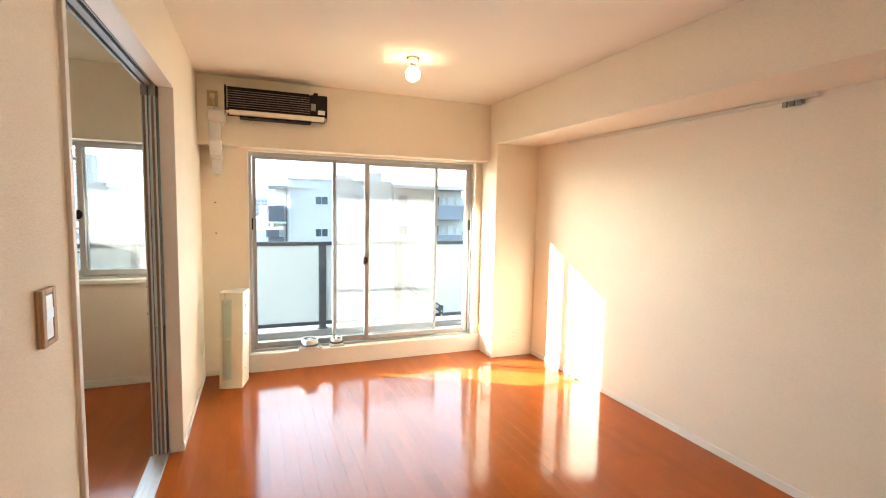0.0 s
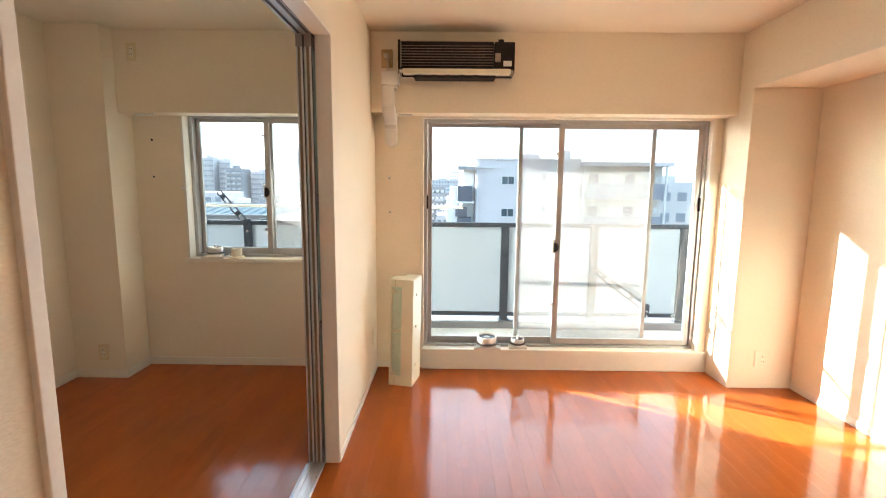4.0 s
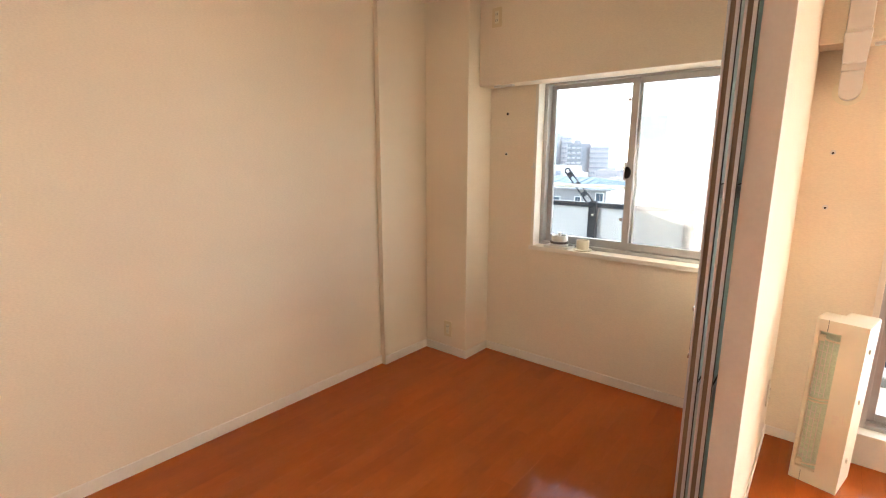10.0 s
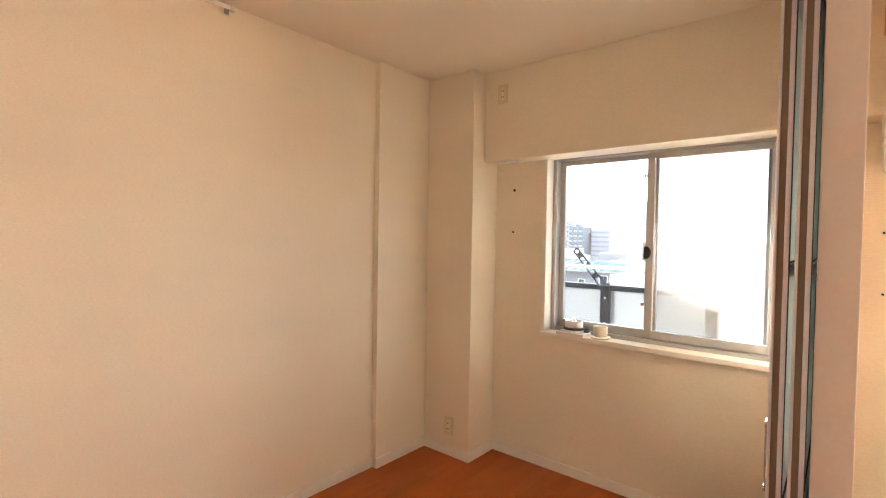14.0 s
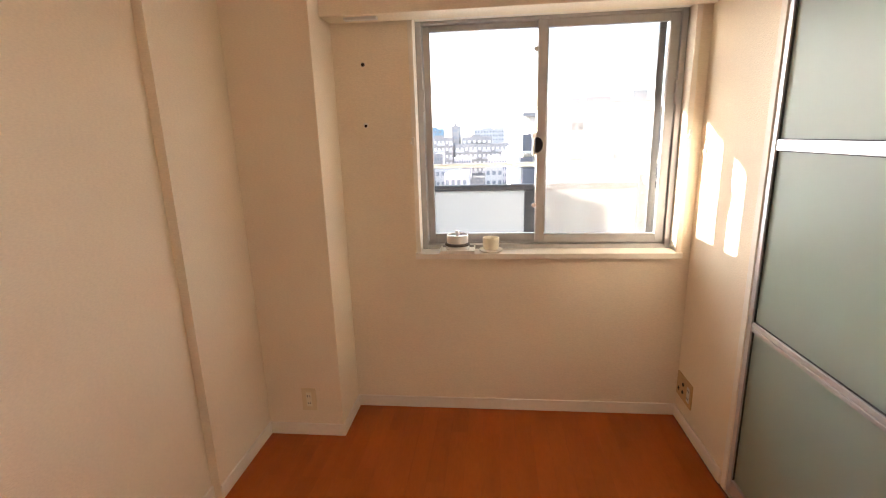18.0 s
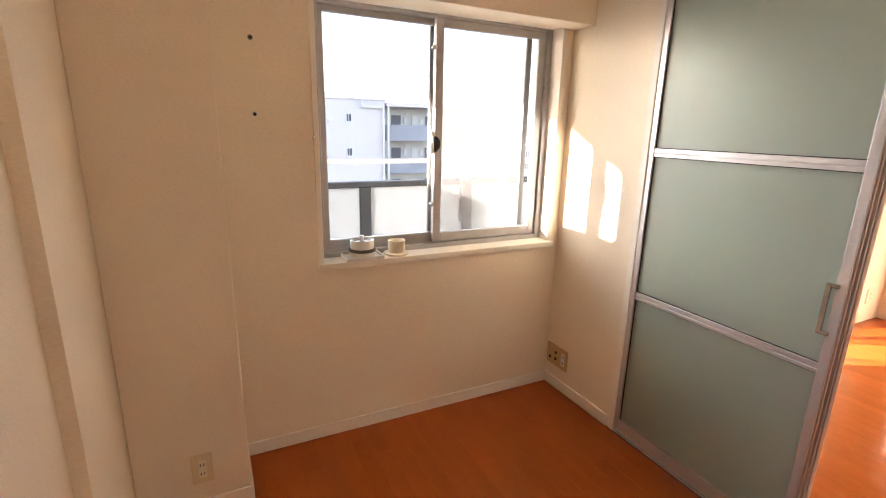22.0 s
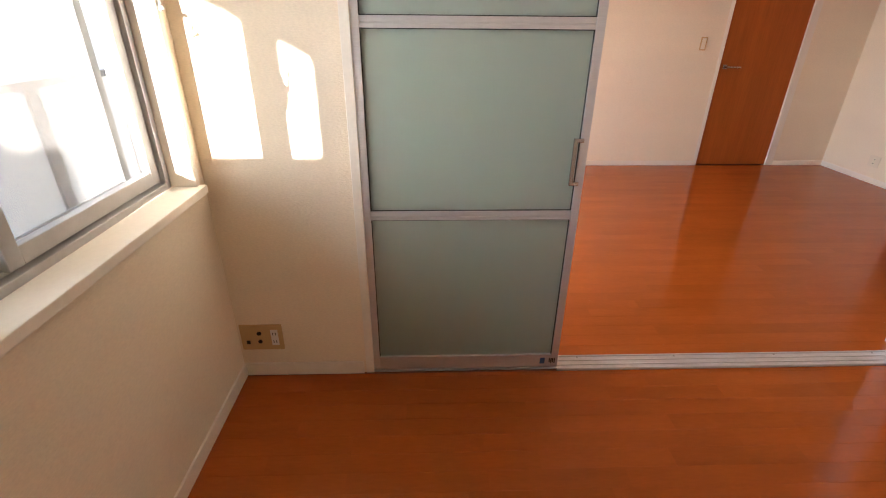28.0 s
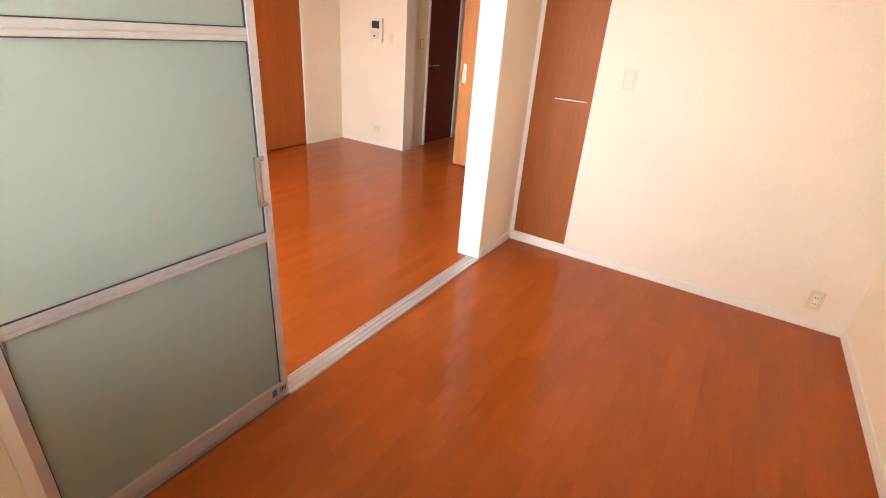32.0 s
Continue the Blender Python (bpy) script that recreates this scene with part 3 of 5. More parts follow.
    bars = boxes(*[((x - th / 2 - 0.0006, y0 + 0.012 + 0.007 * i, 0.032 + 0.004 * (i % 2)), (x - th / 2 + 0.0006, y0 + 0.016 + 0.007 * i, 0.058)) for i in range(4)])
    part("sticker", bars, DARK, d, "small dark printed sticker")
    return d


sliding_door(XD + 0.0155, 3.186, 3.955, -1, "sliding door with three frosted panes in an aluminium frame, pushed open")
sliding_door(XD + 0.0555, 3.182, 3.951, 1, "second frosted sliding door stacked behind the first, pushed open")


# ---- swing and sliding wooden doors ----
def casing(name, pairs, label):
    structure(name, boxes(*pairs, bevel=0.002), TRIM, label, "door trim")


d = thing("door_1", (XR + 0.03, 0.584, 0.0), "closed reddish wood door in a white frame", "door", kind="structure")
part("door_leaf", boxes(((XR + 0.012, 0.236, 0.008), (XR + 0.05, 0.964, 2.012)), bevel=0.002), WOOD, d)
h = part("door_handle", boxes(((XR + 0.006, 0.889, 0.925), (XR + 0.012, 0.929, 0.965)), bevel=0.003), CHROME, d, "satin metal lever handle")
bm = fresh()
rod(bm, (XR + 0.008, 0.909, 0.946), (XR - 0.045, 0.909, 0.946), 0.009)
box(bm, (XR - 0.052, 0.789, 0.938), (XR - 0.04, 0.919, 0.954), 0.004)
part("lever", bm, CHROME, h)
casing("trim", (((XR - 0.004, 0.164, 0), (XR + 0.02, 0.234, 2.05)), ((XR - 0.004, 0.966, 0), (XR + 0.02, 0.999, 2.05)), ((XR - 0.004, 0.234, 2.014), (XR + 0.02, 0.966, 2.05))), "white casing round the wooden door")
casing("trim", (((XK - 0.035, YF2 - 0.004, 0), (XK, YF + 0.006, 2.06)), ((0.86, YF2 - 0.004, 0), (0.89, YF + 0.004, 2.06)), ((0.89, YF2 - 0.004, 2.03), (XK - 0.035, YF + 0.004, 2.06))), "white casing of the corridor opening")
d = thing("door_2", (0.5, -0.32, 0.0), "light wood sliding door hung before the wall, half open", "door", kind="structure")
part("door_leaf", boxes(((0.06, -0.345, 0.012), (0.92, -0.308, 2.06)), bevel=0.002), PALEWOOD, d)
h = part("pull", boxes(((0.845, -0.3095, 0.87), (0.882, -0.3065, 1.05)), bevel=0.001), CHROME, d, "recessed vertical metal pull")
part("pull_recess", boxes(((0.853, -0.3085, 0.885), (0.874, -0.3055, 1.035))), TRIM, h)
part("hanging_rail", boxes(((0.0, -0.355, 2.065), (1.75, -0.30, 2.11)), bevel=0.003), TRIM, d, "white hanging rail cover")
d = thing("door_3", (XK + 0.025, -1.17, 0), "dark reddish wood door in the corridor", "door", kind="structure")
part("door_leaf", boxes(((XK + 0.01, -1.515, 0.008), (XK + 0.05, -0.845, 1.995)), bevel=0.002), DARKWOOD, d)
h = part("door_handle", boxes(((XK + 0.003, -0.92, 0.93), (XK + 0.01, -0.885, 0.965)), bevel=0.003), CHROME, d, "metal lever handle")
bm = fresh()
rod(bm, (XK + 0.007, -0.902, 0.946), (XK - 0.045, -0.902, 0.946), 0.009)
box(bm, (XK - 0.051, -1.02, 0.938), (XK - 0.039, -0.89, 0.954), 0.004)
part("lever", bm, CHROME, h)
casing("trim", (((XK - 0.013, -0.845, 0), (XK + 0.007, -0.815, 2.02)), ((XK - 0.013, -1.545, 0), (XK + 0.007, -1.515, 2.02)), ((XK - 0.013, -1.515, 1.995), (XK + 0.007, -0.845, 2.02))), "white casing of the corridor door")
cup = thing("cupboard_door", (-0.7, YS, 0.06), "narrow wood veneer cupboard door with a bar handle", "cupboard door")
part("door_leaf", boxes(((-0.873, YS - 0.018, 0.070), (-0.492, YS + 0.002, 2.038)), bevel=0.002), WOODLIGHT, cup)
bm = fresh()
rod(bm, (-0.850, YS + 0.03, 1.022), (-0.650, YS + 0.03, 1.022), 0.005)
h = part("handle", bm, CHROME, cup, "thin horizontal metal bar handle", True)
for hx in (-0.830, -0.670):
    bm = fresh()
    rod(bm, (hx, YS, 1.022), (hx, YS + 0.03, 1.022), 0.004, 10)
    part("handle_post", bm, CHROME, h, "", True)
casing("trim", (((-0.492, YS - 0.002, 0.066), (XD - 0.001, YS + 0.004, 2.05)), ((-0.879, YS - 0.002, 0.066), (-0.874, YS + 0.004, 2.05)), ((-0.874, YS - 0.002, 2.039), (-0.492, YS + 0.004, 2.05))), "thin white edge round the cupboard door")


# ---- lamps ----
def ceiling_bulb(x, y, z, bulb, label):
    b = thing("ceiling_lamp", (x, y, z), label, "ceiling lamp", group="bare ceiling bulbs")
    part("rose", lathe(fresh(), [(0.0, 0), (0.043, 0), (0.045, -0.006), (0.044, -0.014), (0.036, -0.019), (0.034, -0.026), (0.028, -0.031), (0.0, -0.031)][::-1], (x, y, z)), IVORY, b, "round ivory ceiling rose", True)
    part("holder", lathe(fresh(), [(0.0, -0.031), (0.020, -0.031), (0.0185, -0.046), (0.0175, -0.048), (0.0, -0.048)][::-1], (x, y, z)), IVORY, b, "ivory lamp holder", True)
    part("contact_ring", lathe(fresh(), [(0.0, -0.048), (0.0165, -0.048), (0.0165, -0.052), (0.0, -0.052)][::-1], (x, y, z)), BRASS, b, "thin dark metal ring")
    part("bulb_neck", lathe(fresh(), [(0.0, -0.052), (0.016, -0.052), (0.018, -0.060), (0.022, -0.066), (0.0, -0.066)][::-1], (x, y, z)), IVORY, b, "", True)
    prof = [(0.0472 * math.sin(a), -0.106 + 0.0472 * math.cos(a)) for a in [0.46 + i * (math.pi - 0.46) / 16 for i in range(17)]]
    part("bulb", lathe(fresh(), prof[::-1], (x, y, z)), bulb, b, "lit round warm white bulb", True)
    for a in (0.9, 3.6, 5.2):
        bm = fresh()
        rod(bm, (x + 0.043 * math.cos(a), y + 0.043 * math.sin(a), z - 0.012), (x + 0.054 * math.cos(a), y + 0.054 * math.sin(a), z - 0.016), 0.0042, 8)
        rod(bm, (x + 0.051 * math.cos(a), y + 0.051 * math.sin(a), z - 0.022), (x + 0.051 * math.cos(a), y + 0.051 * math.sin(a), z - 0.008), 0.003, 8)
        part("terminal_screw", bm, BRASS, b)


ceiling_bulb(1.063, 3.269, HL, BULBS[0], "bare lit bulb in an ivory holder on the living room ceiling")
ceiling_bulb(-1.462, 2.822, HB, BULBS[1], "bare lit bulb in an ivory holder on the bedroom ceiling")


# ---- switches and sockets: built facing +x at the origin, then turned ----
def plate(name, at, turn, w, h, kind_of, label, category, plate_mat=PLATE):
    """A wall plate of width w and height h; turn: 0 faces +y, 90 faces -x, 180 faces -y, -90 faces +x."""
    p = thing(name, (0, 0, 0), label, category)
    part("cover_plate", boxes(((-w / 2, 0, -h / 2), (w / 2, 0.007, h / 2)), bevel=0.003), TANPLATE if kind_of == "multi" else plate_mat, p)
    if kind_of == "framed":
        part("raised_frame", boxes(((-w / 2, 0.006, -h / 2), (-w * 0.26, 0.013, h / 2)), ((w * 0.26, 0.006, -h / 2), (w / 2, 0.013, h / 2)), ((-w * 0.26, 0.006, h * 0.40), (w * 0.26, 0.013, h / 2)), ((-w * 0.26, 0.006, -h / 2), (w * 0.26, 0.013, -h * 0.40)), bevel=0.003), plate_mat, p, "raised tan frame")
        part("rocker", boxes(((-w * 0.24, 0.006, -0.001), (w * 0.24, 0.0125, h * 0.385)), bevel=0.002), PLATE, p, "cream rocker")
        part("rocker", boxes(((-w * 0.24, 0.006, -h * 0.385), (w * 0.24, 0.0115, -0.003)), bevel=0.002), PLATE, p, "cream rocker")
        part("indicator", boxes(((-w * 0.24, 0.0105, -0.004), (w * 0.24, 0.0129, 0.016))), WHITE, p, "small white indicator window")
    elif kind_of == "switch":
        part("frame_insert", boxes(((-w * 0.3, 0.006, -h * 0.4), (w * 0.3, 0.009, h * 0.4)), bevel=0.002), WHITE, p)
        part("rocker", boxes(((-w * 0.27, 0.008, 0.002), (w * 0.27, 0.012, h * 0.37)), bevel=0.002), PLATE, p)
        part("rocker", boxes(((-w * 0.27, 0.008, -h * 0.37), (w * 0.27, 0.012, -0.002)), bevel=0.002), PLATE, p)
    elif kind_of == "socket":
        part("socket_insert", boxes(((-0.013, 0.006, -0.036), (0.013, 0.009, 0.036)), bevel=0.002), CREAM, p)
        for z in (-0.018, 0.018):
            for x in (-0.0055, 0.0055):
                part("slot", boxes(((x - 0.0014, 0.0085, z - 0.005), (x + 0.0014, 0.0094, z + 0.005))), DARK, p)
    elif kind_of == "multi":
        part("socket_insert", boxes(((-w / 2 + 0.018, 0.006, -0.036), (-w / 2 + 0.046, 0.009, 0.036)), bevel=0.002), WHITE, p)
        for z in (-0.018, 0.018):
            for x in (-0.0055, 0.0055):
                part("slot", boxes(((-w / 2 + 0.032 + x - 0.0014, 0.0085, z - 0.006), (-w / 2 + 0.032 + x + 0.0014, 0.0094, z + 0.006))), DARK, p)
        for z in (-0.018, 0.02):
            bm = fresh()
            rod(bm, (0.008, 0.006, z), (0.008, 0.010, z), 0.0085, 16)
            part("aerial_jack", bm, DARK, p)
        part("phone_jack", boxes(((0.048, 0.006, -0.03), (0.062, 0.009, -0.014))), DARK, p)
    p.matrix_basis = pose(*at, 0, 0, turn)
    return p


plate("light_switch", (XL, 1.42, 1.195), -90, 0.072, 0.118, "framed", "tan-framed double light switch with cream rockers on wallpaper", "light switch", FRAMETAN)
plate("light_switch", (-1.062, YS, 1.175), 0, 0.072, 0.115, "switch", "cream double light switch on wallpaper", "light switch", SWITCHCREAM)
plate("light_switch", (XR, 1.174, 1.145), 90, 0.06, 0.115, "switch", "tan-framed light switch beside the wooden door", "light switch", TANPLATE)
plate("light_switch", (1.865, YF, 1.215), 0, 0.06, 0.105, "switch", "small cream light switch beside the intercom", "light switch")
plate("light_switch", (XK, -0.70, 1.18), 90, 0.06, 0.11, "switch", "tan light switch in the corridor", "light switch", TANPLATE)
plate("wall_socket", (XD, 4.385, 0.188), 90, 0.165, 0.118, "multi", "wide cream wall plate with aerial jacks and a socket", "wall socket")
plate("wall_socket", (-2.219, YCB, 0.188), 180, 0.07, 0.115, "socket", "cream double wall socket low on the column", "wall socket", SWITCHCREAM)
plate("wall_socket", (2.41, YCL, 0.215), 180, 0.11, 0.115, "socket", "cream double wall socket low on the column", "wall socket")
plate("wall_socket", (-2.29, YS, 0.168), 0, 0.07, 0.115, "socket", "yellowed cream double wall socket near the skirting", "wall socket", SWITCHCREAM)
plate("wall_socket", (2.065, YF, 0.193), 0, 0.11, 0.10, "socket", "cream double wall socket near the skirting", "wall socket")
plate("wall_socket", (-1.935, YBB, 2.264), 180, 0.07, 0.115, "socket", "cream wall socket high on the beam", "wall socket", SWITCHCREAM)
plate("wall_socket", (XL, 4.30, 0.30), -90, 0.07, 0.115, "socket", "cream wall socket low on the partition", "wall socket")

ic = thing("intercom", (2.072, YF, 1.292), "cream wall intercom with a small dark screen", "intercom")
part("body", boxes(((1.972, YF, 1.167), (2.167, YF + 0.032, 1.412)), bevel=0.006), CREAM, ic)
part("screen", boxes(((2.0122, YF + 0.031, 1.307), (2.117, YF + 0.034, 1.382)), bevel=0.002), SCREENLCD, ic, "small dark display")
part("button_panel", boxes(((2.012, YF + 0.031, 1.197), (2.137, YF + 0.0335, 1.287)), bevel=0.002), IVORY, ic)
for i in range(3):
    part("button", boxes(((2.027 + 0.038 * i, YF + 0.033, 1.222), (2.052 + 0.038 * i, YF + 0.036, 1.237)), bevel=0.002), DARK if i == 1 else WHITE, ic)

# ---- picture rails ----
def picture_rail(a, b, out, label, mat):
    r = thing("picture_rail", a, label, "picture rail")
    a, b, out = Vector(a), Vector(b), Vector(out)
    lo = a + out * 0.012 + Vector((0, 0, 0.018))
    part("rail", boxes((a, (lo.x, b.y, lo.z)), bevel=0.002), mat, r)
    for yy in (b.y, ):
        part("end_cap", boxes(((a.x, yy - 0.012, a.z - 0.002), (a.x + out.x * 0.016, yy + 0.006, a.z + 0.022)), bevel=0.002), WHITE, r)
    hy = a.y + (b.y - a.y) * 0.97
    hk = part("hook", boxes(((a.x + out.x * 0.004, hy - 0.010, a.z - 0.022), (a.x + out.x * 0.012, hy + 0.010, a.z)), bevel=0.002), BRASS, r, "small metal sliding hook")
    part("hook_tip", boxes(((a.x + out.x * 0.012, hy - 0.005, a.z - 0.026), (a.x + out.x * 0.022, hy + 0.005, a.z - 0.016)), bevel=0.002), BRASS, hk)
    return r


picture_rail((XW, 1.935, HB - 0.025), (XW, 2.917, HB - 0.025), (1, 0, 0), "thin white picture rail on the bedroom wall", TRIM)
picture_rail((XR, 3.70, SOF - 0.024), (XR, 1.75, SOF - 0.024), (-1, 0, 0), "thin cream picture rail under the boxed beam", IVORY)
for k in range(3):
    part("rail_hook", boxes(((XR - 0.02, 1.81 + 0.035 * k, SOF - 0.052), (XR - 0.006, 1.832 + 0.035 * k, SOF - 0.024)), bevel=0.002), BRASS, bpy.data.objects["picture_rail.001"])

# wall anchors left from removed fittings, and a small curtain hook on each window lining
for x, y, z in ((-1.929, YW, 1.694), (-1.932, YW, 1.433), (-0.209, YW, 1.437), (-0.206, YW, 1.190)):
    a = thing("wall_anchor", (x, y, z), "dark empty screw anchor in the wall", "wall anchor", group="screw anchors beside the windows")
    bm = fresh()
    rod(bm, (x, y - 0.004, z), (x, y + 0.01, z), 0.0095 if z > 1.5 else 0.0115, 12)
    # white on the lower bedroom collar stands for the glint of its metal
    part("anchor_collar", bm, BRASS if x < -1 and z > 1.5 else WHITE, a)
    bm = fresh()
    low = 0.0 if z > 1.5 else 0.003
    rod(bm, (x, y - 0.0052, z - low), (x, y - 0.0035, z - low), 0.0066 if x < -1 else 0.0048, 10)
    part("anchor_hole", bm, DARK, a)
for x, y, z, s in ((BX0 - 0.012, YW - 0.006, 1.355, -1), (XD, 4.42, 1.29, -1), (BX1 + 0.012, YW - 0.006, 1.355, -1)):
    hk = thing("tassel_hook", (x, y, z), "small white curtain tie-back hook", "curtain hook", group="curtain tie-back hooks")
    part("base", boxes(((x - 0.007, y - 0.007, z - 0.018), (x + 0.007, y + 0.004, z + 0.018)), bevel=0.003), WHITE, hk)
    part("prong", boxes(((x - 0.014, y - 0.018, z - 0.012), (x - 0.004, y - 0.005, z - 0.002)), bevel=0.003), WHITE, hk)
# stub of a curtain rail bracket under each beam
for x0, x1, y, z in ((-1.97, -1.83, 4.36, BZ1 - 0.033), (-0.13, -0.03, 4.37, LZ1 - 0.008)):
    st = thing("curtain_bracket", (x0, y, z), "short white curtain rail bracket under the beam", "curtain bracket")
    part("bracket", boxes(((x0, y, z), (x1, y + 0.03, z + 0.012)), bevel=0.003), WHITE, st)

# ---- air conditioner with its cover off ----
ac = thing("air_conditioner", (0.24, YBL, 2.06), "wall air conditioner with its front cover removed, dark coils showing", "air conditioner")
A0, A1, AF = -0.110, 0.640, 4.155
part("back_plate", boxes(((A0, YBL - 0.012, 2.105), (A1, YBL, 2.31)), bevel=0.003), DARK, ac)
part("coil_body", boxes(((A0 + 0.012, AF + 0.012, 2.135), (0.505, YBL - 0.012, 2.300)), bevel=0.012), DARK, ac)
for k in range(9):
    z = 2.148 + 0.0172 * k
    y = AF + 0.004 + 0.0012 * (k - 4) ** 2 * (0.6 if k > 4 else 0.2)
    part("coil_fin", boxes(((A0 + 0.02, y, z), (0.502, y + 0.02, z + 0.0032)), bevel=0.0008), FIN, ac)
part("end_bracket", boxes(((A0, AF, 2.10), (A0 + 0.014, YBL - 0.012, 2.305)), bevel=0.003), DARK, ac)
part("end_strip", boxes(((A0 + 0.014, AF + 0.001, 2.14), (A0 + 0.022, AF + 0.02, 2.29)), bevel=0.002), FIN, ac)
bx = part("control_box", boxes(((0.507, AF + 0.004, 2.10), (A1 - 0.002, YBL - 0.012, 2.295)), bevel=0.008), DARK, ac, "black control box")
part("terminal_cover", boxes(((0.510, AF - 0.004, 2.17), (0.547, AF + 0.006, 2.225)), bevel=0.003), FIN, bx)
part("label", boxes(((0.565, AF + 0.0025, 2.145), (0.618, AF + 0.005, 2.178))), WHITE, bx, "small white label")
for k in range(4):
    bm = fresh()
    rod(bm, (0.520 + 0.012 * k, AF + 0.012, 2.235), (0.550 + 0.018 * k, AF + 0.006, 2.285), 0.0045, 8)
    part("cable", bm, DARK, bx)
bm = fresh()
lathe(bm, [(0.0, 0), (0.018, 0), (0.018, 0.02), (0.0, 0.02)], (0.550, AF + 0.03, 2.292), 16)
part("motor_cap", bm, DARK, bx, "", True)
part("drain_tray", boxes(((A0 + 0.03, AF - 0.016, 2.094), (0.612, AF + 0.05, 2.126)), bevel=0.006), CREAM, ac, "cream drip tray lip")
part("fan_outlet", boxes(((A0 + 0.10, AF + 0.03, 2.078), (0.520, YBL - 0.02, 2.096)), bevel=0.006), DARK, ac)
for k in range(5):
    part("louver_clip", boxes(((A0 + 0.12 + 0.09 * k, AF + 0.012, 2.080), (A0 + 0.16 + 0.09 * k, AF + 0.034, 2.092)), bevel=0.003), DARK, ac)
for x in (A0 + 0.012, 0.618):
    part("screw_boss", boxes(((x - 0.012, AF - 0.01, 2.085), (x + 0.012, AF + 0.02, 2.12)), bevel=0.004), FIN, ac)

bm = fresh()
for a, b in (((A0 + 0.02, AF - 0.004, 2.105), (A0 + 0.005, AF - 0.012, 2.082)), ((A0 + 0.005, AF - 0.012, 2.082), (A0 + 0.03, AF - 0.014, 2.066)), ((A0 + 0.03, AF - 0.014, 2.066), (A0 + 0.10, AF - 0.004, 2.070))):
    rod(bm, a, b, 0.003, 8)
part("lead", bm, WHITE, ac, "loose white lead under the tray", True)
part("lead_plug", boxes(((A0 + 0.012, AF - 0.012, 2.10), (A0 + 0.034, AF + 0.002, 2.118)), bevel=0.003), WHITE, ac, "small white connector")

cd = thing("pipe_cover", (-0.189, YBL, 1.63), "white plastic pipe duct from the air conditioner into the wall", "pipe duct")
part("duct_elbow", boxes(((-0.232, YBL - 0.064, 2.045), (A0 - 0.002, YBL, 2.135)), bevel=0.012), WHITE, cd, "broad white duct corner piece", True)
bm = boxes(((-0.228, YBL - 0.062, 1.91), (-0.146, YBL, 2.047)), bevel=0.014)
box(bm, (-0.150, YBL - 0.056, 2.018), (-0.128, YBL - 0.004, 2.050), 0.012)
part("duct", bm, WHITE, cd, "straight white duct cover", True)
bm = boxes(((-0.231, YBL - 0.067, 1.800), (-0.142, 4.45, 1.915)), bevel=0.014)
for v in bm.verts:
    if v.co.z < 1.83:
        v.co.x = -0.186 + (v.co.x + 0.186) * 0.9
        v.co.y = 4.45 - (4.45 - v.co.y) * 0.6
part("duct_offset", bm, WHITE, cd, "tapering white duct under the beam", True)
part("joint_collar", boxes(((-0.226, 4.37, 1.772), (-0.146, YW, 1.802)), bevel=0.006), WHITE, cd, "", True)
bm = boxes(((-0.225, 4.385, 1.692), (-0.148, YW, 1.774)), bevel=0.010)
rod(bm, (-0.1865, 4.388, 1.694), (-0.1865, YW - 0.002, 1.694), 0.0375, 28)
part("wall_elbow", bm, WHITE, cd, "rounded white elbow cover", True)
bm = fresh()
rod(bm, (-0.1865, YW - 0.005, 1.70), (-0.1865, YW, 1.70), 0.060, 28)
part("putty_ring", bm, CREAM, cd, "", True)
pl = thing("power_plug", (-0.20, YBL, 2.225), "ivory plug and socket for the air conditioner", "wall socket")
part("cover_plate", boxes(((-0.238, YBL - 0.007, 2.167), (-0.162, YBL, 2.285)), bevel=0.003), TANPLATE, pl)
part("plug", boxes(((-0.218, YBL - 0.036, 2.222), (-0.182, YBL - 0.005, 2.258)), bevel=0.009), IVORY, pl)
bm = fresh()
rod(bm, (-0.196, YBL - 0.026, 2.224), (-0.190, YBL - 0.030, 2.175), 0.006, 10)
rod(bm, (-0.190, YBL - 0.030, 2.175), (-0.186, YBL - 0.030, 2.132), 0.005, 10)
part("cord", bm, IVORY, pl, "", True)

# ---- removed cover leaning in the corner ----
cv = thing("air_conditioner_cover", (-0.10, 4.20, 0.0), "cream air conditioner cover with a wire grille, stood on end", "appliance cover")
CW, CD, CH = 0.172, 0.20, 0.752


def casing_piece(bm):
    """From the cover's own axes (along its front, back from it, up) to its place; it leans a little to one side."""
    for v in bm.verts:
        v.co.x += 0.02 * v.co.z
    bmesh.ops.transform(bm, matrix=pose(-0.187, 4.152, 0, 0, 0, -12.6), verts=bm.verts)
    return bm


def casing_boxes(*pairs, bevel=0.0):
    return casing_piece(boxes(*pairs, bevel=bevel))


G0, G1, GZ0, GZ1 = 0.016, 0.090, 0.062, 0.700
part("front_panel", casing_boxes(((0.012, 0, 0), (CW, 0.004, GZ0)), ((0.012, 0, GZ1), (CW, 0.004, CH)), ((0.012, 0, GZ0), (G0, 0.004, GZ1)), ((G1, 0, GZ0), (CW, 0.004, GZ1))), CREAM, cv)
bm = fresh()
for k in range(6):
    t0, t1 = math.pi / 12 * k, math.pi / 12 * (k + 1)
    p0, p1 = (0.012 - 0.012 * math.sin(t0), 0.012 - 0.012 * math.cos(t0)), (0.012 - 0.012 * math.sin(t1), 0.012 - 0.012 * math.cos(t1))
    f = [bm.verts.new((*p0, 0)), bm.verts.new((*p1, 0)), bm.verts.new((*p1, CH)), bm.verts.new((*p0, CH))]
    bm.faces.new(f)
box(bm, (0.0, 0.012, 0), (0.004, 0.12, CH))
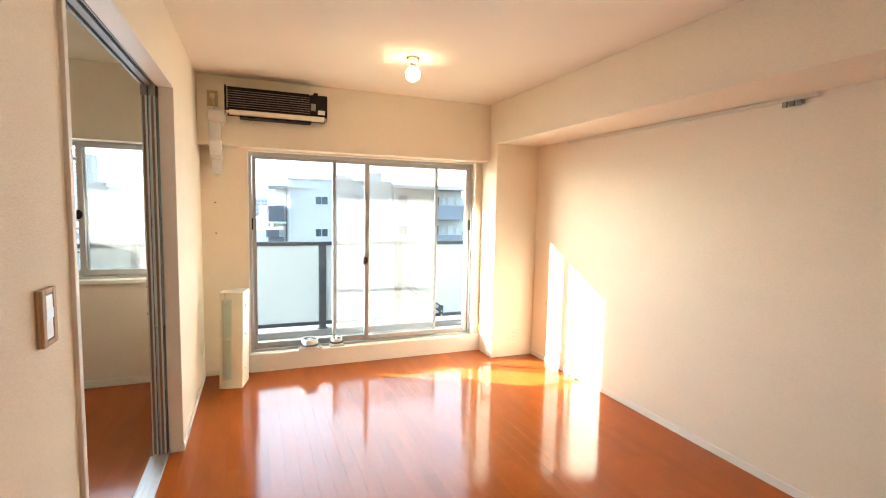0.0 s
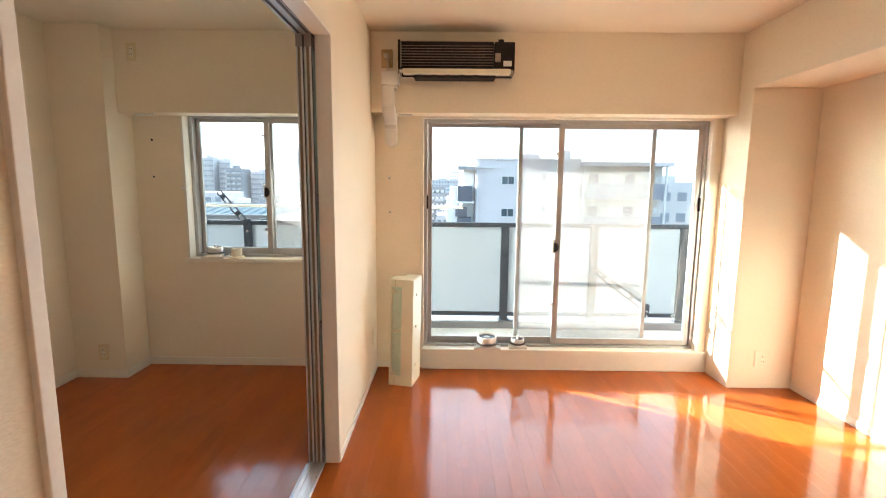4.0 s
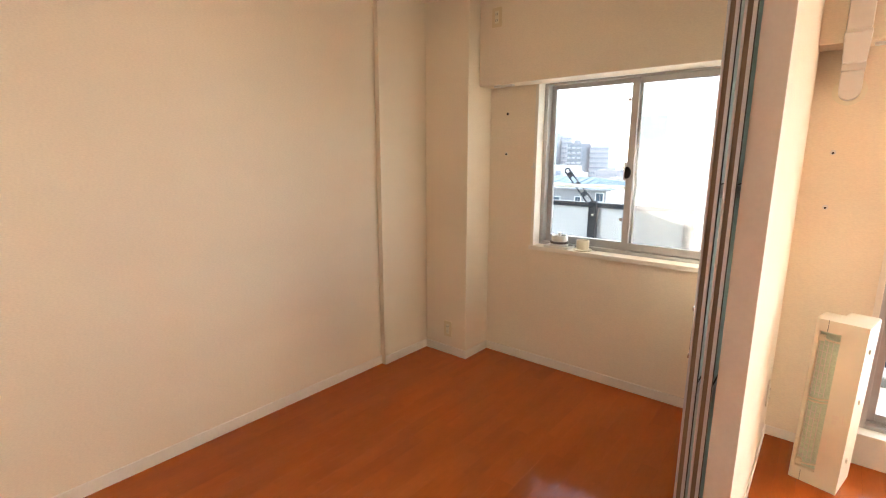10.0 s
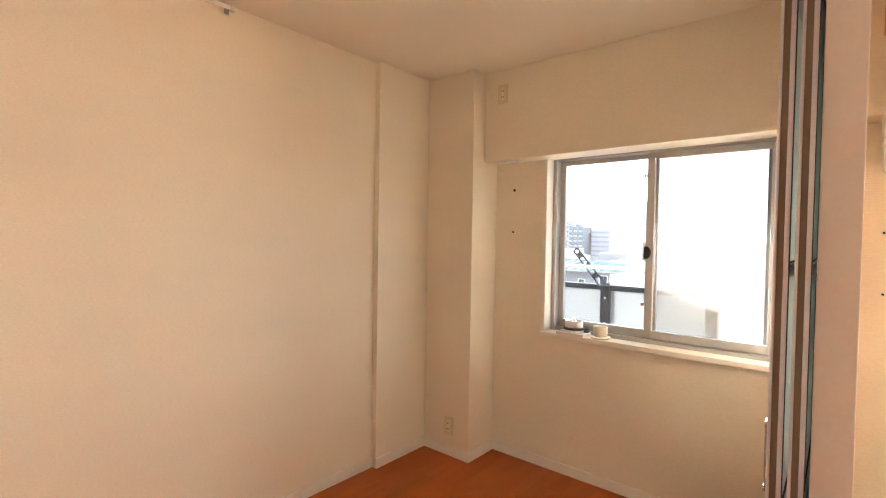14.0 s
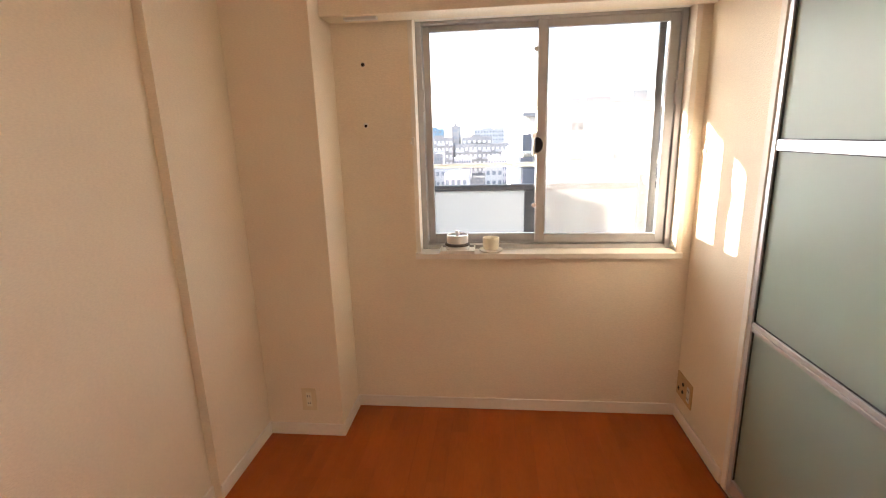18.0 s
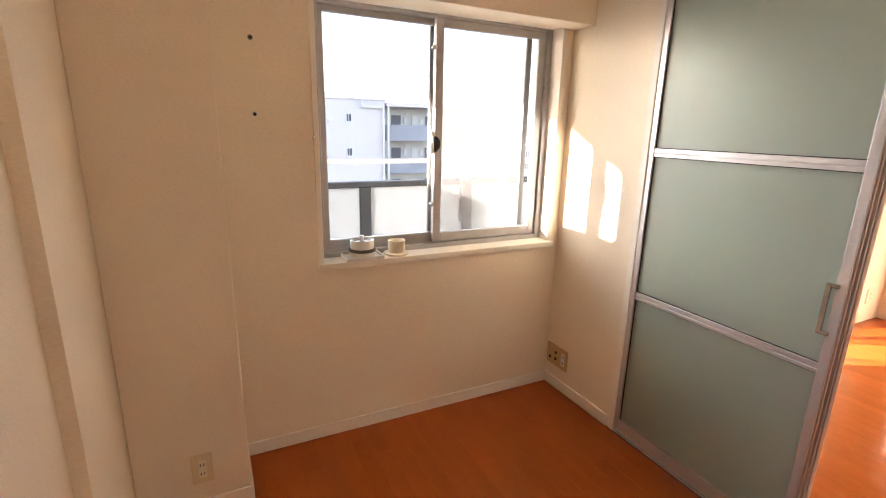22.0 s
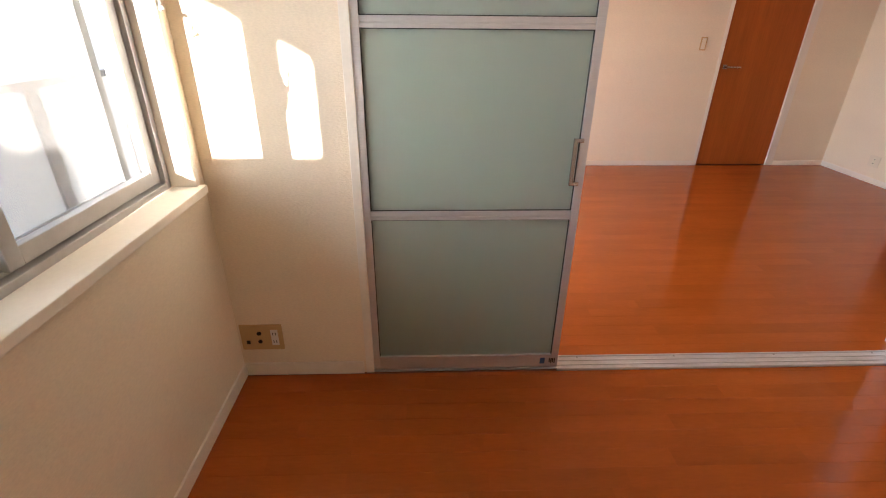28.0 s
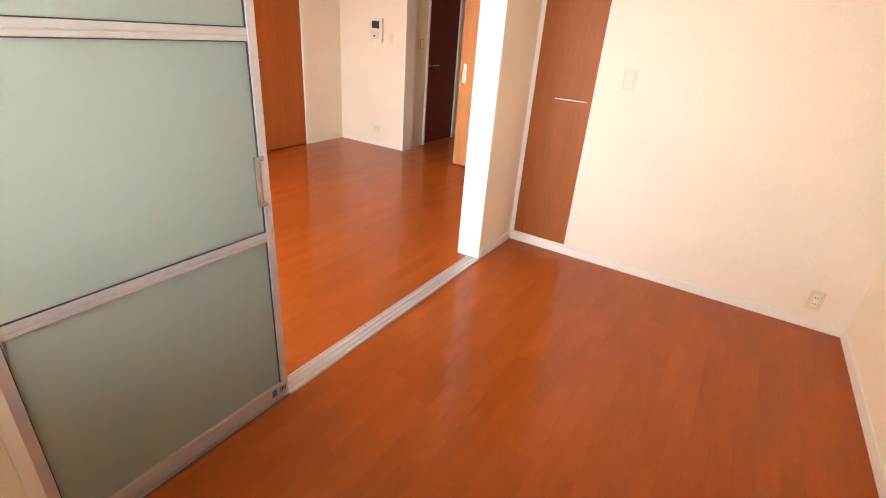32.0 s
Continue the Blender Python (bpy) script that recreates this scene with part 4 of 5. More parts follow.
part("rounded_edge", casing_piece(bm), CREAM, cv, "", True)
part("side_wall", casing_boxes(((CW - 0.004, 0.004, 0), (CW, CD, CH - 0.004)), bevel=0.001), CREAM, cv)
part("end_cap", casing_boxes(((0.004, 0.004, 0.0), (CW - 0.004, 0.13, 0.005))), CREAM, cv)
part("end_cap", casing_boxes(((0.004, 0.004, CH - 0.005), (CW - 0.004, 0.13, CH)), ((0.07, 0.13, CH - 0.005), (CW - 0.004, CD, CH))), CREAM, cv)
for z0, z1 in ((CH - 0.05, CH), (0.0, 0.05)):
    part("seam", casing_boxes(((0.042, -0.0006, z0), (0.0435, 0.0006, z1))), SEAL, cv, "fine seam line")
for z in (0.63, 0.405, 0.13):
    part("boss", casing_boxes(((CW, 0.06, z), (CW + 0.008, 0.075, z + 0.02)), bevel=0.003), CREAM, cv)
part("recess_wall", casing_boxes(((G1 - 0.001, 0.004, GZ0), (G1 + 0.002, 0.026, GZ1)), ((G0 - 0.002, 0.004, GZ0), (G0 + 0.001, 0.026, GZ1)), ((G0, 0.004, GZ0 - 0.002), (G1, 0.026, GZ0 + 0.001)), ((G0, 0.004, GZ1 - 0.001), (G1, 0.026, GZ1 + 0.002))), CREAM, cv)
part("filter", casing_boxes(((G0, 0.026, GZ0), (G1, 0.029, GZ1))), MINT, cv, "pale green dust filter")


def wire(points, rad):
    bm = fresh()
    for a, b in zip(points, points[1:]):
        rod(bm, a, b, rad, 6)
    return casing_piece(bm)


def bulge(u):
    return 0.021 - 0.014 * math.sin(math.pi * min(1, max(0, (u - G0) / (G1 - G0))))


for q in range(4):
    u = G0 + 0.006 + 0.0155 * q
    for z0, z1 in ((0.095, 0.365), (0.405, 0.665)):
        part("grille_wire", wire([(u, bulge(u), z0), (u, bulge(u), z1)], 0.0014), WHITE, cv)
for z0 in (0.115, 0.425):
    for q in range(8):
        z = z0 + 0.031 * q
        reach = 4 if q % 3 else 5
        part("grille_wire", wire([(G0 + 0.012 * k, bulge(G0 + 0.012 * k), z) for k in range(reach)], 0.0014), WHITE, cv)
for z, lean in ((0.080, 0.012), (0.378, 0.010), (0.392, 0.010), (0.672, -0.012)):
    part("grille_bridge", wire([(G0 + 0.0145 * k, bulge(G0 + 0.0145 * k) - 0.004, z + lean * k / 5) for k in range(6)], 0.0042), CREAM, cv)
for z in (0.068, 0.655):
    part("grille_clip", casing_boxes(((G0 + 0.001, 0.006, z), (G0 + 0.022, 0.026, z + 0.028)), bevel=0.005), CREAM, cv)
for lu0, lu1, lz0, lz1 in ((0.112, 0.134, 0.335, 0.352), (0.114, 0.128, 0.312, 0.330), (0.146, 0.149, 0.32, 0.37), (0.096, 0.112, 0.17, 0.235)):
    part("printed_label", casing_boxes(((lu0, -0.0007, lz0), (lu1, 0.0005, lz1))), PLATE, cv, "faint printed label")

# ---- vent parts and cup left on the sills ----
def vent_cap(x, y, z, r, tall, tray, label, seal, cone=False):
    v = thing("ventilator", (x, y, z), label, "vent part")
    ty = tray * 0.72
    bm = boxes(((x - tray, y - ty, z), (x + tray, y + ty, z + 0.007)), bevel=0.003)
    for a, b in (((x - tray, y - ty), (x + tray, y - ty + 0.006)), ((x - tray, y + ty - 0.006), (x + tray, y + ty)), ((x - tray, y - ty + 0.006), (x - tray + 0.006, y + ty - 0.006)), ((x + tray - 0.006, y - ty + 0.006), (x + tray, y + ty - 0.006))):
        box(bm, (*a, z + 0.006), (*b, z + 0.016), 0.002)
    part("tray", bm, WHITE, v, "square white base plate with a raised rim")
    part("collar", lathe(fresh(), [(0.0, 0.010), (r * 1.05, 0.010), (r * 1.12, 0.018), (r, 0.026), (r * 0.94, 0.034), (0.0, 0.034)], (x, y, z)), WHITE, v, "", True)
    part("gasket", lathe(fresh(), [(r * 0.9, 0.030), (r * 1.12, 0.031), (r * 1.17, 0.036), (r * 1.11, 0.043), (r * 0.9, 0.044)], (x, y, z)), seal, v, "rubber ring seal", True)
    part("ring", lathe(fresh(), [(r * 0.98, 0.044), (r, tall - 0.004), (r * 0.97, tall), (r * 0.93, tall), (r * 0.90, tall - 0.006), (r * 0.88, 0.046)], (x, y, z)), WHITE, v, "", True)
    # black disc sunk in the ring stands for the shade in its open bowl
    part("bowl_shade", lathe(fresh(), [(0.0, 0.048), (r * 0.87, 0.048), (r * 0.87, tall - 0.008), (0.0, tall - 0.008)], (x, y, z)), DARK, v, "", True)
    for k in range(3):
        a = k * 2.1
        part("baffle_arm", boxes(((x + 0.3 * r * math.cos(a) - 0.006, y + 0.3 * r * math.sin(a) - 0.004, z + tall - 0.026), (x + 0.3 * r * math.cos(a) + 0.006, y + 0.3 * r * math.sin(a) + 0.004, z + tall - 0.008)), bevel=0.002), DARK, v)
    if cone:
        part("baffle_cone", lathe(fresh(), [(r * 0.62, tall - 0.02), (r * 0.3, tall - 0.008), (0.004, tall + 0.002), (0.0, tall + 0.002)], (x, y, z)), FIN, v, "grey cone inside the ring", True)
    else:
        bm = fresh()
        rod(bm, (x, y, z + tall - 0.02), (x, y, z + tall + 0.018), 0.009, 12)
        part("knob", bm, WHITE, v, "", True)
        part("cross_arm", boxes(((x - r * 0.86, y - 0.004, z + tall - 0.011), (x + r * 0.86, y + 0.004, z + tall - 0.0065))), FIN, v)
    return v


vent_cap(0.53, 4.512, LZ0 + 0.004, 0.074, 0.088, 0.100, "white round vent insert on the window curb", SEAL, True)
vent_cap(0.765, 4.512, LZ0 + 0.004, 0.052, 0.072, 0.068, "small white vent cap on the window curb", SEAL)
vent_cap(-1.525, 4.505, BZ0, 0.052, 0.082, 0.084, "white round vent insert on a square tray on the window board", SEAL)
cu = thing("vent_cup", (-1.365, 4.502, BZ0), "small cream vent cup on a round base on the window board", "vent part")
part("saucer", lathe(fresh(), [(0.0, 0), (0.050, 0.0), (0.056, 0.005), (0.057, 0.010), (0.046, 0.012), (0.0, 0.012)], (-1.365, 4.502, BZ0)), IVORY, cu, "", True)
part("cup", lathe(fresh(), [(0.036, 0.012), (0.039, 0.026), (0.0395, 0.064), (0.0385, 0.067), (0.036, 0.064), (0.035, 0.02), (0.0, 0.018)], (-1.365, 4.502, BZ0)), IVORY, cu, "", True)

# ---- balcony ----
structure("balcony_floor", boxes(((-12, YO, -0.30), (12, 6.22, -0.12)), bevel=0.01), CONCRETE, "plain concrete balcony floor", "balcony floor")
structure("balcony_kerb", boxes(((-12, 5.86, -0.12), (12, 6.20, -0.045)), bevel=0.012), KERB, "low dark-coated kerb under the balcony railing", "kerb")
structure("balcony_soffit", boxes(((-12, YO, 2.36), (12, 6.22, 2.55)), bevel=0.01), FACADE, "pale slab of the balcony above", "slab")
# added out of view; its edges are fitted to the sun patches and screen shadow
structure("balcony_end_wall", boxes(((-3.15, YO, -0.12), (-3.0, 5.545, 2.36)), ((-3.08, 5.545, -0.12), (-3.05, 5.94, 1.722)), bevel=0.006), FACADE, "unseen pale end wall and low board added to bound the sun patches", "wall")
structure("balcony_end_wall", boxes(((3.9, YO, -0.12), (4.05, 6.0, 2.36)), bevel=0.006), FACADE, "pale end wall of the balcony", "wall")
rl = thing("balcony_railing", (0.4, 5.95, -0.1), "balcony railing of dark metal with frosted glass panels", "railing")
POSTS = [-2.75, -1.89, -1.07, -0.2, 0.825, 1.76, 2.70, 3.6]
part("top_rail", boxes(((-3.0, 5.925, 0.955), (3.9, 5.985, 1.0)), bevel=0.008), RAILDARK, rl)
part("bottom_rail", boxes(((-3.0, 5.935, 0.0), (3.9, 5.975, 0.04)), bevel=0.005), RAILDARK, rl)
for x in POSTS:
    po = part("post", boxes(((x - 0.042, 5.93, -0.05), (x + 0.042, 5.98, 0.955)), bevel=0.005), RAILDARK, rl)
    part("foot_plate", boxes(((x - 0.06, 5.91, -0.048), (x + 0.06, 6.0, -0.036)), bevel=0.003), RAILDARK, po)
for a, b in zip(POSTS, POSTS[1:]):
    part("frosted_panel", boxes(((a + 0.044, 5.951, 0.042), (b - 0.044, 5.959, 0.953))), RAILGLASS, rl, "milky frosted glass panel")
# drying-pole arms and pole
def pole_holder(x, z, tip, label, drop=0.36, wide=1.0):
    """A mount on the railing post and a pierced flat arm from it to the tip, ending in an eye for the pole."""
    ar = thing("pole_holder", (x, 5.89, 0.6), label, "pole holder", group="drying pole arms")
    mt = part("mount", boxes(((x - 0.026, 5.89, z - drop), (x + 0.026, 5.929, z + 0.05)), bevel=0.006), RAILDARK, ar)
    for q in (drop * 0.22, drop * 0.83):
        bm = fresh()
        rod(bm, (x, 5.893, z - q), (x, 5.882, z - q), 0.011, 10)
        part("bolt", bm, CHROME, mt)
    a, b = Vector((x, 5.885, z)), Vector(tip)
    ln = (b - a).length
    bm = fresh()
    for dx in (-1, 1):
        rod(bm, (dx * 0.026 * wide, 0, 0), (dx * 0.020 * wide, 0, ln), 0.0075 * wide, 8)
    for q in range(4):
        w = (0.024 - 0.001 * q) * wide
        box(bm, (-w, -0.007, ln * (0.02 + 0.27 * q)), (w, 0.007, ln * (0.02 + 0.27 * q) + 0.045), 0.003)
    seg = 18
    for i in range(seg):
        t0, t1 = 2 * math.pi * i / seg, 2 * math.pi * (i + 1) / seg
        rod(bm, (0.024 * wide * math.cos(t0), 0, ln + 0.024 * math.sin(t0)), (0.024 * wide * math.cos(t1), 0, ln + 0.024 * math.sin(t1)), 0.008 * wide, 6)
    bmesh.ops.transform(bm, matrix=Matrix.Translation(a) @ (b - a).to_track_quat("Z", "X").to_matrix().to_4x4(), verts=bm.verts)
    part("arm", bm, RAILDARK, ar, "", True)
    return ar


pole_holder(POSTS[1] + 0.02, 0.97, (-2.115, 5.84, 1.285), "dark metal folding arm for a drying pole on the railing")
pole_holder(POSTS[3] - 0.06, 1.01, (-0.14, 5.62, 1.172), "dark metal arm holding the drying pole beside the railing post")
pole_holder(2.34, 0.10, (1.78, 5.87, 0.50), "dark drying pole arm folded down against the railing", 0.09, 1.25)
po = thing("drying_pole", (0.3, 5.62, 1.17), "long white drying pole across the balcony", "drying pole")
bm = fresh()
rod(bm, (-3.0, 5.52, 1.172), (0.35, 5.637, 1.172), 0.015, 16)
part("pole", bm, WHITE, po, "", True)
for x in (-2.998, 0.335):
    bm = fresh()
    rod(bm, (x, 5.52 + (x + 3.0) * 0.035, 1.172), (x + 0.03, 5.521 + (x + 3.0) * 0.035, 1.172), 0.0175, 16)
    part("end_cap", bm, WHITE, po, "", True)

# ---- the town outside ----
structure("ground", boxes(((-900, 10, -15.2), (900, 1800, -15))), ASPHALT, "grey town ground far below", "ground")


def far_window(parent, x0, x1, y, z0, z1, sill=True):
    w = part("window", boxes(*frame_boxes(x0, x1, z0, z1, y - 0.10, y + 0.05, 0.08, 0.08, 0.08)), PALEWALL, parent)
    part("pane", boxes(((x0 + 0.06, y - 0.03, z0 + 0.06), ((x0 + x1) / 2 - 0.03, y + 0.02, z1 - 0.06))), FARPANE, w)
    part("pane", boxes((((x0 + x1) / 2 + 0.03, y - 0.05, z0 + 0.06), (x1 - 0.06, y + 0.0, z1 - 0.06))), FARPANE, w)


ba = thing("apartment_block", (8, 40, -15), "grey rendered apartment block with few windows and a flat roof", "building")
part("wall", boxes(((2.43, 40, -15), (11.0, 54, 3.40))), GREYWALL, ba)
part("parapet", boxes(((2.35, 39.92, 3.40), (11.06, 54.1, 3.55)), bevel=0.03), GREYWALL, ba)
part("roof_box", boxes(((6.2, 43, 3.55), (8.2, 48, 4.1))), GREYWALL, ba)
part("drain_pipe", boxes(((2.75, 39.75, 2.75), (4.1, 39.9, 2.85)), ((2.55, 39.75, -15), (2.67, 39.9, 3.3))), PALEWALL, ba)
part("drain_pipe", boxes(((9.0, 39.75, 2.95), (9.12, 39.9, 3.40)), ((9.0, 39.75, 2.85), (10.75, 39.9, 2.97)), ((10.75, 39.75, -15), (10.87, 39.9, 2.97))), PALEWALL, ba)
part("roof_unit", boxes(((9.3, 41, 3.55), (10.4, 43, 4.3)), bevel=0.03), PALEWALL, ba)
part("roof_unit", boxes(((4.3, 41.5, 3.55), (5.5, 43, 3.95)), bevel=0.03), PALEWALL, ba)
bm = fresh()
rod(bm, (13.4, 44, 3.4), (13.4, 44, 4.7), 0.03, 8)
box(bm, (13.0, 43.98, 4.45), (13.8, 44.02, 4.49))
part("aerial", bm, SLATE, ba)
for fz in (1.50, -1.13, -3.8, -6.5):
    far_window(ba, 4.55, 5.68, 40, fz - 0.12, fz + 0.66)
    far_window(ba, 7.76, 8.30, 40, fz + 0.18, fz + 0.90)
    part("vent", boxes(((6.4, 39.85, fz + 0.2), (6.65, 40.0, fz + 0.45)), bevel=0.03), PALEWALL, ba)
bb = thing("apartment_block", (14, 41, -15), "tan apartment block with dark panelled access balconies", "building")
part("wall", boxes(((11.1, 41.5, -15), (18.3, 56, 3.0))), TANWALL, bb)
part("roof_slab", boxes(((11.1, 39.8, 3.0), (18.5, 56, 3.32)), bevel=0.03), GREYWALL, bb)
for k in range(5):
    z = 0.32 - 2.68 * k
    part("balcony", boxes(((11.1, 40.0, z), (18.2, 40.2, z + 1.27)), ((11.1, 40.2, z), (18.2, 41.5, z + 0.18))), SLATE, bb, "dark panelled balcony front")
    for x, wide, leaf in ((12.1, 0.81, DOORDARK), (13.9, 0.55, PALEWALL), (15.2, 0.8, DOORDARK), (16.9, 0.55, PALEWALL)):
        part("door", boxes(((x, 41.4, z + 0.2), (x + wide, 41.52, z + 2.06)), bevel=0.02), leaf, bb)
        part("meter_box", boxes(((x + wide + 0.25, 41.35, z + 1.4), (x + wide + 0.55, 41.5, z + 1.85)), bevel=0.02), PALEWALL, bb)
    for x in (12.7, 15.8):
        part("wall_lamp", boxes(((x + 0.6, 41.3, z + 2.1), (x + 0.8, 41.5, z + 2.3)), bevel=0.03), PALEWALL, bb)
for x in (11.2, 17.9):
    part("drain_pipe", boxes(((x, 39.85, -15), (x + 0.14, 40.0, 3.0))), PALEWALL, bb)
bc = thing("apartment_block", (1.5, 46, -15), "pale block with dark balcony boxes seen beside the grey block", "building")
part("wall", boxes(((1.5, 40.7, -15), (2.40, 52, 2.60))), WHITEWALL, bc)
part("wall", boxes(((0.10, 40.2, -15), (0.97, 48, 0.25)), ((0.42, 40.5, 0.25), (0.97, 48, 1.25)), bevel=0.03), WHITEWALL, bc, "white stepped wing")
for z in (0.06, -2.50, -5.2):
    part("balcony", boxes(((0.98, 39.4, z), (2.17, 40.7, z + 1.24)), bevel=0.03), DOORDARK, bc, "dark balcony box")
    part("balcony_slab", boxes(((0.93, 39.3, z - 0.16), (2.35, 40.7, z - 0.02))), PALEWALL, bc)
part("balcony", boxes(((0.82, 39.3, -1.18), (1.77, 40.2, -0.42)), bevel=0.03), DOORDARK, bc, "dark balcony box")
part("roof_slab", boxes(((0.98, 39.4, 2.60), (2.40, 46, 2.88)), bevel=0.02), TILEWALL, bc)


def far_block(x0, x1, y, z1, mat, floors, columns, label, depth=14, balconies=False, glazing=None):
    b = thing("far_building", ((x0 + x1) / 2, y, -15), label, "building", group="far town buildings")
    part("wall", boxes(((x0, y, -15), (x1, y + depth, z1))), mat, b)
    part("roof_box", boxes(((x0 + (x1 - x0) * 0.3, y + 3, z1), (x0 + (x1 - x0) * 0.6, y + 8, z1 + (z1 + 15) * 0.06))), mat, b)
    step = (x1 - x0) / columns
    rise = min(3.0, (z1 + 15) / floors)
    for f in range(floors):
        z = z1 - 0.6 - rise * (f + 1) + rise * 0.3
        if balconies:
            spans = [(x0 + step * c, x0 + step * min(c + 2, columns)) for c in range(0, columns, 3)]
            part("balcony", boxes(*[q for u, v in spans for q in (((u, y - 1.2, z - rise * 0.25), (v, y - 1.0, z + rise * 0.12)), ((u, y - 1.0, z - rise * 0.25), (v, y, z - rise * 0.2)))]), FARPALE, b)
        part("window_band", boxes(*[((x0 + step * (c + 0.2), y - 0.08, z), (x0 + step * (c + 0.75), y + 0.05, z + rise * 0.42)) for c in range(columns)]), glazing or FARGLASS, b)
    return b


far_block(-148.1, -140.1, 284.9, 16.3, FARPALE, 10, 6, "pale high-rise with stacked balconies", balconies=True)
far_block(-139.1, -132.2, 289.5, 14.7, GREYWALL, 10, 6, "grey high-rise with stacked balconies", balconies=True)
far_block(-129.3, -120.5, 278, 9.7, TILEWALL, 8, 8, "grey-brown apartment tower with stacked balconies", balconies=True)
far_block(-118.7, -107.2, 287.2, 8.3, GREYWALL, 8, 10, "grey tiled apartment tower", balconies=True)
far_block(-136.8, -115, 434.4, 36.1, WHITEWALL, 17, 12, "tower above the skyline, its haze put into a pale colour")
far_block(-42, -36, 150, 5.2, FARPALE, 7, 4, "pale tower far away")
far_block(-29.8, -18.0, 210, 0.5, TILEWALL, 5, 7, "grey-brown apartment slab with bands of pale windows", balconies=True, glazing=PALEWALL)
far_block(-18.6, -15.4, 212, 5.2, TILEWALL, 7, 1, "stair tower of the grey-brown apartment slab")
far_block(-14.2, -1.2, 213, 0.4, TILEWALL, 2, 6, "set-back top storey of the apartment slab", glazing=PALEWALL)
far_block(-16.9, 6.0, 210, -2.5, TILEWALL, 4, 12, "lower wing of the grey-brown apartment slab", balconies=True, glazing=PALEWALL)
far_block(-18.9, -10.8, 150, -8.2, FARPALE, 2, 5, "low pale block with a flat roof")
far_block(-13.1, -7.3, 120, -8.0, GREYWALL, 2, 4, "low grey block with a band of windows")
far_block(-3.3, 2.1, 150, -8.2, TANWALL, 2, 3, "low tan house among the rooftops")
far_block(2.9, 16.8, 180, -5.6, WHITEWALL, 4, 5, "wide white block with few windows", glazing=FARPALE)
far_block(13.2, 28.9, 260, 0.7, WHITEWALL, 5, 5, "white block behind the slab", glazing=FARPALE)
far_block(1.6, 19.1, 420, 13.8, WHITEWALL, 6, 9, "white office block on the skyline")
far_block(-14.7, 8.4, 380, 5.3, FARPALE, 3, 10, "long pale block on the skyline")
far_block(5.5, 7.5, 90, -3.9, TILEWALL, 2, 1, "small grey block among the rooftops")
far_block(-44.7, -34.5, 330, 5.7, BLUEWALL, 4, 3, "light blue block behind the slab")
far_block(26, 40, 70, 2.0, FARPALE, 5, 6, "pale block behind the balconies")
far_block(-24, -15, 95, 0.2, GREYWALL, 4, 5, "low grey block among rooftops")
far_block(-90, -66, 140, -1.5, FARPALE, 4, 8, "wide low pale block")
hs = thing("house", (-22, 48, -15), "low house with a blue-grey sheet roof", "house")
part("wall", boxes(((-29, 46, -15), (-16.8, 56, -1.62))), TILEWALL, hs)
bm = fresh()
v = [bm.verts.new(c) for c in ((-29.6, 45.4, -1.62), (-16.2, 45.4, -1.62), (-16.2, 56.6, -1.62), (-29.6, 56.6, -1.62), (-26, 51, -0.72), (-20.0, 51, -0.72))]
for f in ((0, 1, 5, 4), (1, 2, 5), (2, 3, 4, 5), (3, 0, 4), (3, 2, 1, 0)):
    bm.faces.new([v[i] for i in f])
part("roof", bm, BLUEROOF, hs, "blue-grey hipped sheet roof")
part("gutter", boxes(((-29.6, 45.3, -1.72), (-16.1, 45.4, -1.60))), TILEWALL, hs)
for k in range(14):
    x = -28.5 + 0.9 * k
    up = min(1.0, (x + 29.6) / 3.6, (-16.2 - x) / 3.8)
    bm = fresh()
    rod(bm, (x, 45.4, -1.60), (x, 45.4 + 5.6 * up, -1.60 + 0.9 * up), 0.02, 6)
    part("roof_seam", bm, BLUEROOF, hs)
for x0, x1, z0, z1 in ((-26.6, -25.0, -3.2, -2.5), (-23.25, -21.4, -3.15, -2.5), (-19.9, -19.2, -3.0, -2.4), (-17.8, -16.95, -2.85, -1.95)):
    far_window(hs, x0, x1, 46, z0, z1)
for k in range(34):
    x = -100 + 6.0 * k + random.uniform(-2, 2)
    y = random.uniform(95, 230)
    if -3 < x < 24 and y < 90:
        continue
    far_block(x, x + random.uniform(4, 9), y, random.uniform(-7.5, -2.2), random.choice((TILEWALL, GREYWALL, TANWALL, TILEWALL)), 4, 7, "low town building among others", depth=8)

